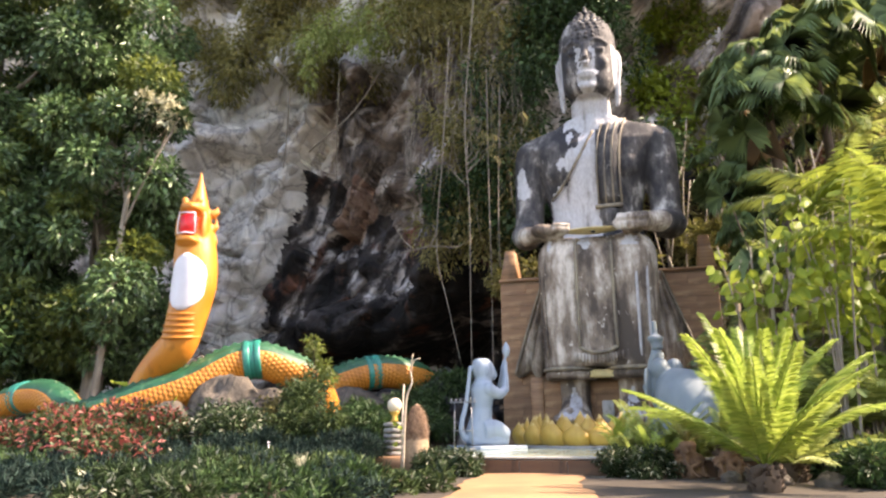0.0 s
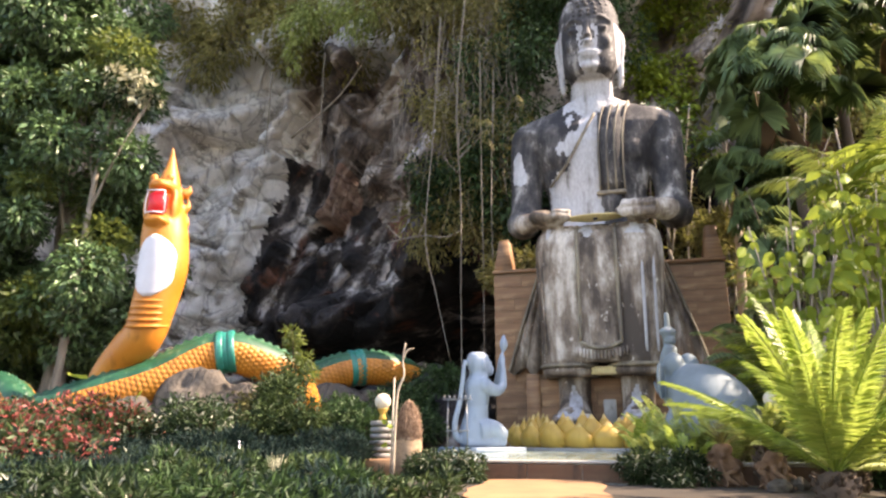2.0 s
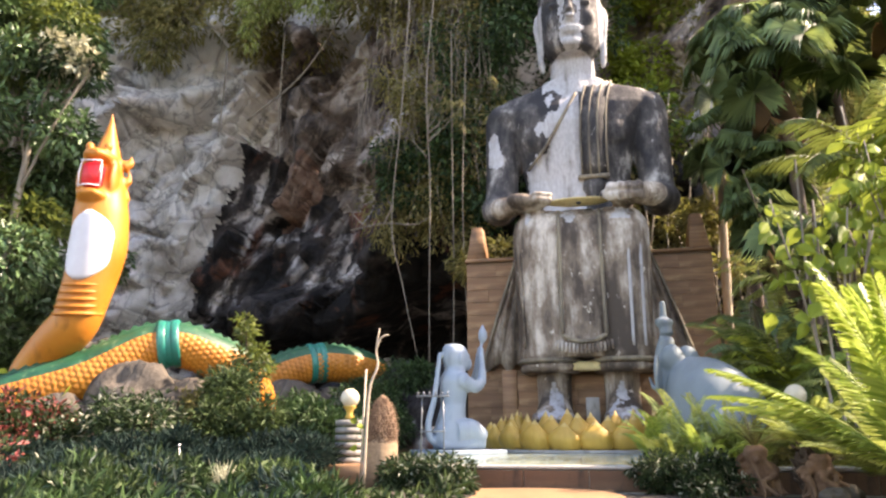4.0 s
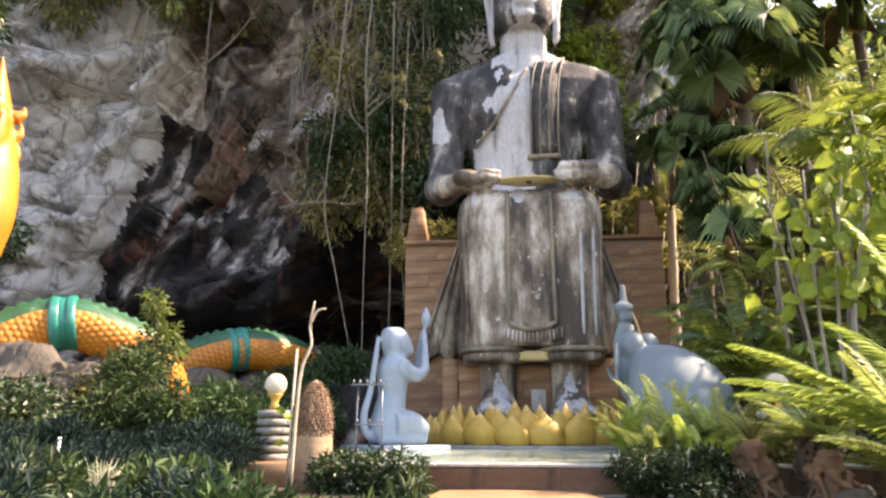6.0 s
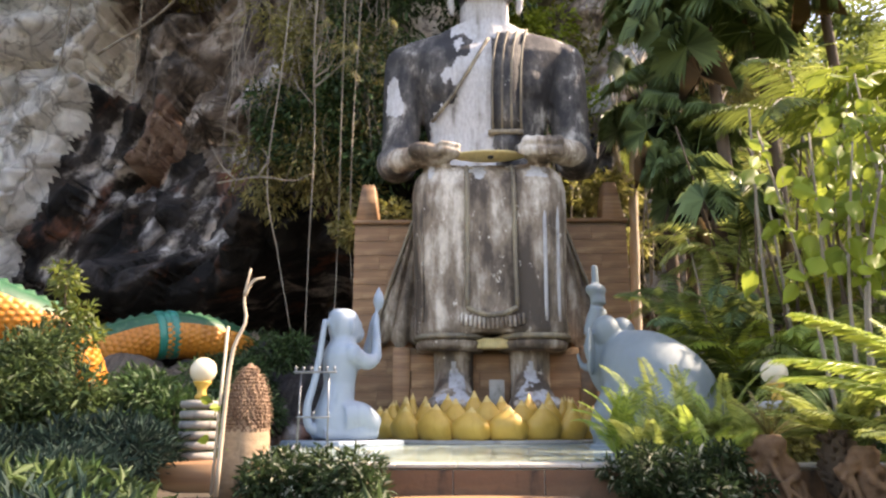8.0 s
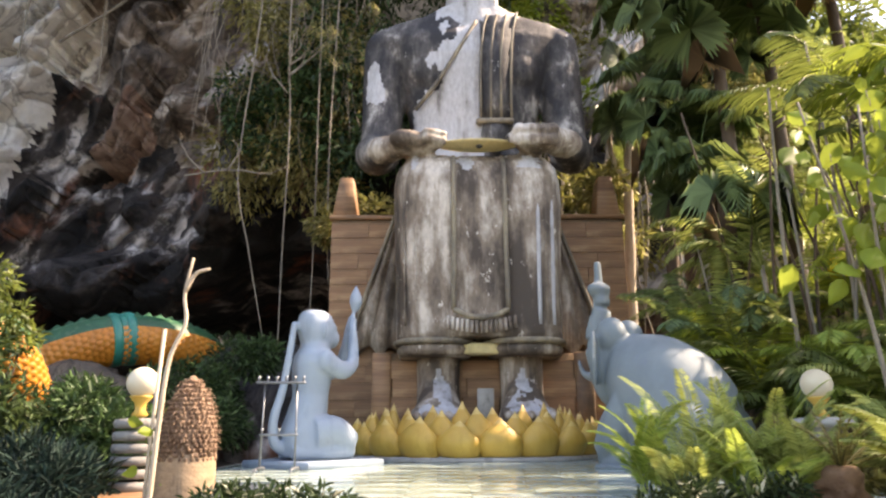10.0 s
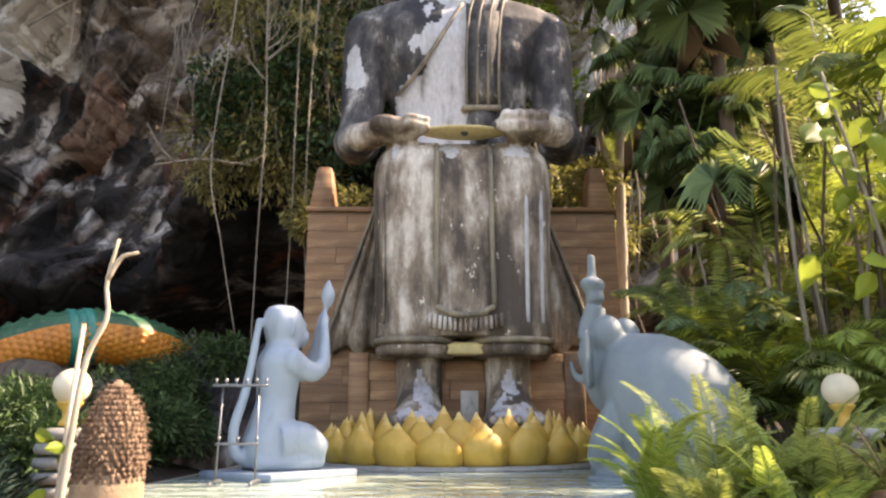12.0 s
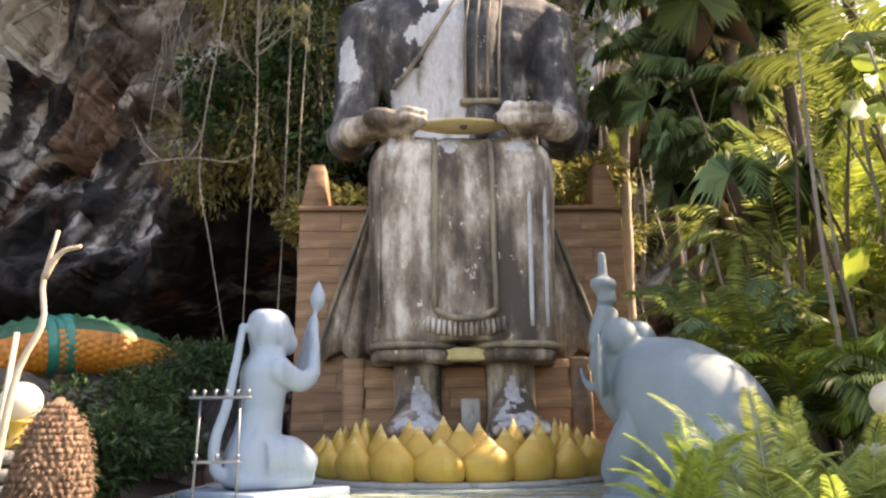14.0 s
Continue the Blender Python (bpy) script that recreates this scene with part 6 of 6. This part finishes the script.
# twisted root planters beside the terrace
ROOT = plain("brown_root", srgb("5a4230"), srgb("866850"), 6, 0.9, 0.6)
for k, (x, y, s) in enumerate(((2.12, 13.15, 1.0), (2.75, 12.75, 0.85))):
    ob = base("root_planter", (x, y, 0), "gnarled brown root planter holding a small plant", "planter", "root planters")
    g = Geo()
    g.spin([(0.15 * s, 0), (0.12 * s, 0.16 * s), (0.09 * s, 0.32 * s), (0.13 * s, 0.44 * s), (0.15 * s, 0.54 * s), (0.1 * s, 0.6 * s)], seg=18)
    for q in range(16):
        a = rng.uniform(0, 6.28)
        d, e = np.array([math.cos(a), math.sin(a), 0]) * s, rng.normal(size=3) * 0.06 * s
        g.tube(spline([d * 0.06 + [0, 0, rng.uniform(0.3, 0.5) * s], d * 0.16 + e + [0, 0, 0.28 * s], d * 0.2 - e + [0, 0, 0.14 * s], d * rng.uniform(0.2, 0.34) + [0, 0, 0.01]], 10), np.linspace(0.045, 0.022, 10) * s * rng.uniform(0.7, 1.3), 7)
        g.ball(d * 0.13 + [0, 0, rng.uniform(0.05, 0.5) * s], rng.uniform(0.03, 0.07) * s, 0, None, 8)
    part("root", Geo().add(*fused(g, 0.016 * s, 2)), ROOT, ob)
    c = Geo()
    for q in range(14):
        frond(c, (0, 0, 0.56 * s), rng.uniform(0, 360), rng.uniform(30, 88), 0.5 * s, rng.uniform(20, 60), 0.06, 10, 0.3, 8, 0, 0.012)
    part("leaves", c, LEAF_OLIVE if k == 0 else LEAF_MID, ob)

# ---- pavilion roof and yellow cloth beyond the palms ----
ob = base("pavilion", (12.9, 27, 0), "small pavilion with a faded red tiled roof", "pavilion")
part("wall", Geo().box((0, 0, 2.3), (5.0, 4.0, 4.6), 0.03), plain("cream_wall", srgb("a89a80"), srgb("c2b598"), 1.0, 0.85, 0.2), ob)
ROOF = plain("faded_roof_tile", srgb("a98f86"), srgb("c7b3aa"), 3.0, 0.8, 0.3)
roof = part("roof", Geo().loft([[(-3.2, -2.8, 4.7), (-3.2, 2.8, 4.7)], [(0, -2.9, 7.0), (0, 2.9, 7.0)], [(3.2, -2.8, 4.7), (3.2, 2.8, 4.7)], [(3.2, -2.8, 4.5), (3.2, 2.8, 4.5)], [(0, -2.9, 6.8), (0, 2.9, 6.8)], [(-3.2, -2.8, 4.5), (-3.2, 2.8, 4.5)], [(-3.2, -2.8, 4.7), (-3.2, 2.8, 4.7)]], 0, False, False), ROOF, ob, smooth=False)
for k in range(14):
    x = -3.1 + k * 0.22
    z = 4.7 + (x + 3.2) * 0.72
    part("tile_course", Geo().box((x, 0, z + 0.03), (0.2, 5.7, 0.05), 0.01), ROOF, ob)
YELLOW = plain("yellow_cloth", srgb("d8a800"), srgb("f0c81e"), 2.0, 0.8, 0.1)
for x, y, z in ((7.2, 22.0, 3.5),):
    ob = base("yellow_flag", (x, y, 0.2), "bright yellow cloth flag on a thin pole", "flag")
    part("pole", Geo().tube([(0, 0, 0), (0, 0, z + 1.4)], 0.02, 6), DRYWOOD, ob)
    u = np.linspace(0, 1, 9)
    part("cloth", Geo().loft([[(w * 0.75 * q, 0.08 * math.sin(6 * q + r_), z + 1.35 - r_ * 1.2 - 0.55 * q) for q in u] for r_, w in ((0, 0.06), (0.4, 0.5), (0.8, 0.9), (1.0, 1.0))], 0, False, False), YELLOW, ob)

# ---- tiles of the terrace and facing of the throne, piece by piece ----
def chip(w, d, h, ch, mat, name):
    return Geo().box((0, 0, 0), (w, d, h), ch).mesh(name, mat, False)


slab = chip(0.597, 0.597, 0.03, 0.002, TILE, "floor_tile")
for i in range(14):
    for j in range(15):
        if i < 3 and j < 4:
            continue
        ob = new("floor_tile", slab)
        ob.parent = terrace
        ob.location = (-4.05 + 0.6 * i + 0.15, 13.72 + 0.6 * j, TOP + 0.0 + rng.uniform(-0.0015, 0.0015))
riser = chip(0.87, 0.03, 0.27, 0.006, RISER, "riser_tile")
for i in range(8):
    for j in range(1):
        ob = new("riser_tile", riser)
        ob.parent = terrace
        ob.location = (-2.16 + 0.88 * i, 13.375 + rng.uniform(-0.004, 0.004), 0.135)
lip = chip(0.592, 0.34, 0.035, 0.006, CONCRETE, "edge_tile")
for i in range(12):
    ob = new("edge_tile", lip)
    ob.parent = terrace
    ob.location = (-2.3 + 0.6 * i, 13.52, TOP + 0.006)
facing = {w: chip(w, 0.05, 0.4, 0.005, SANDSTONE, "facing_tile") for w in (1.66, 0.7, 0.95, 0.82)}
for sx in (-1, 1):
    for j in range(14):
        x = 2.1
        for w in ((1.66,), (0.7, 0.95), (0.95, 0.7))[j % 3]:
            ob = new("facing_tile", facing[w])
            ob.parent = core
            ob.location = (sx * (x + w / 2), -0.66 + rng.uniform(-0.005, 0.004), 0.21 + 0.408 * j)
            x += w + 0.008
for j in range(5):
    for i in range(5):
        ob = new("facing_tile", facing[0.82])
        ob.parent = seat_block
        ob.location = (-1.72 + 0.835 * i + 0.1 * (j % 2), -2.07 + rng.uniform(-0.008, 0.006), 0.21 + 0.408 * j)
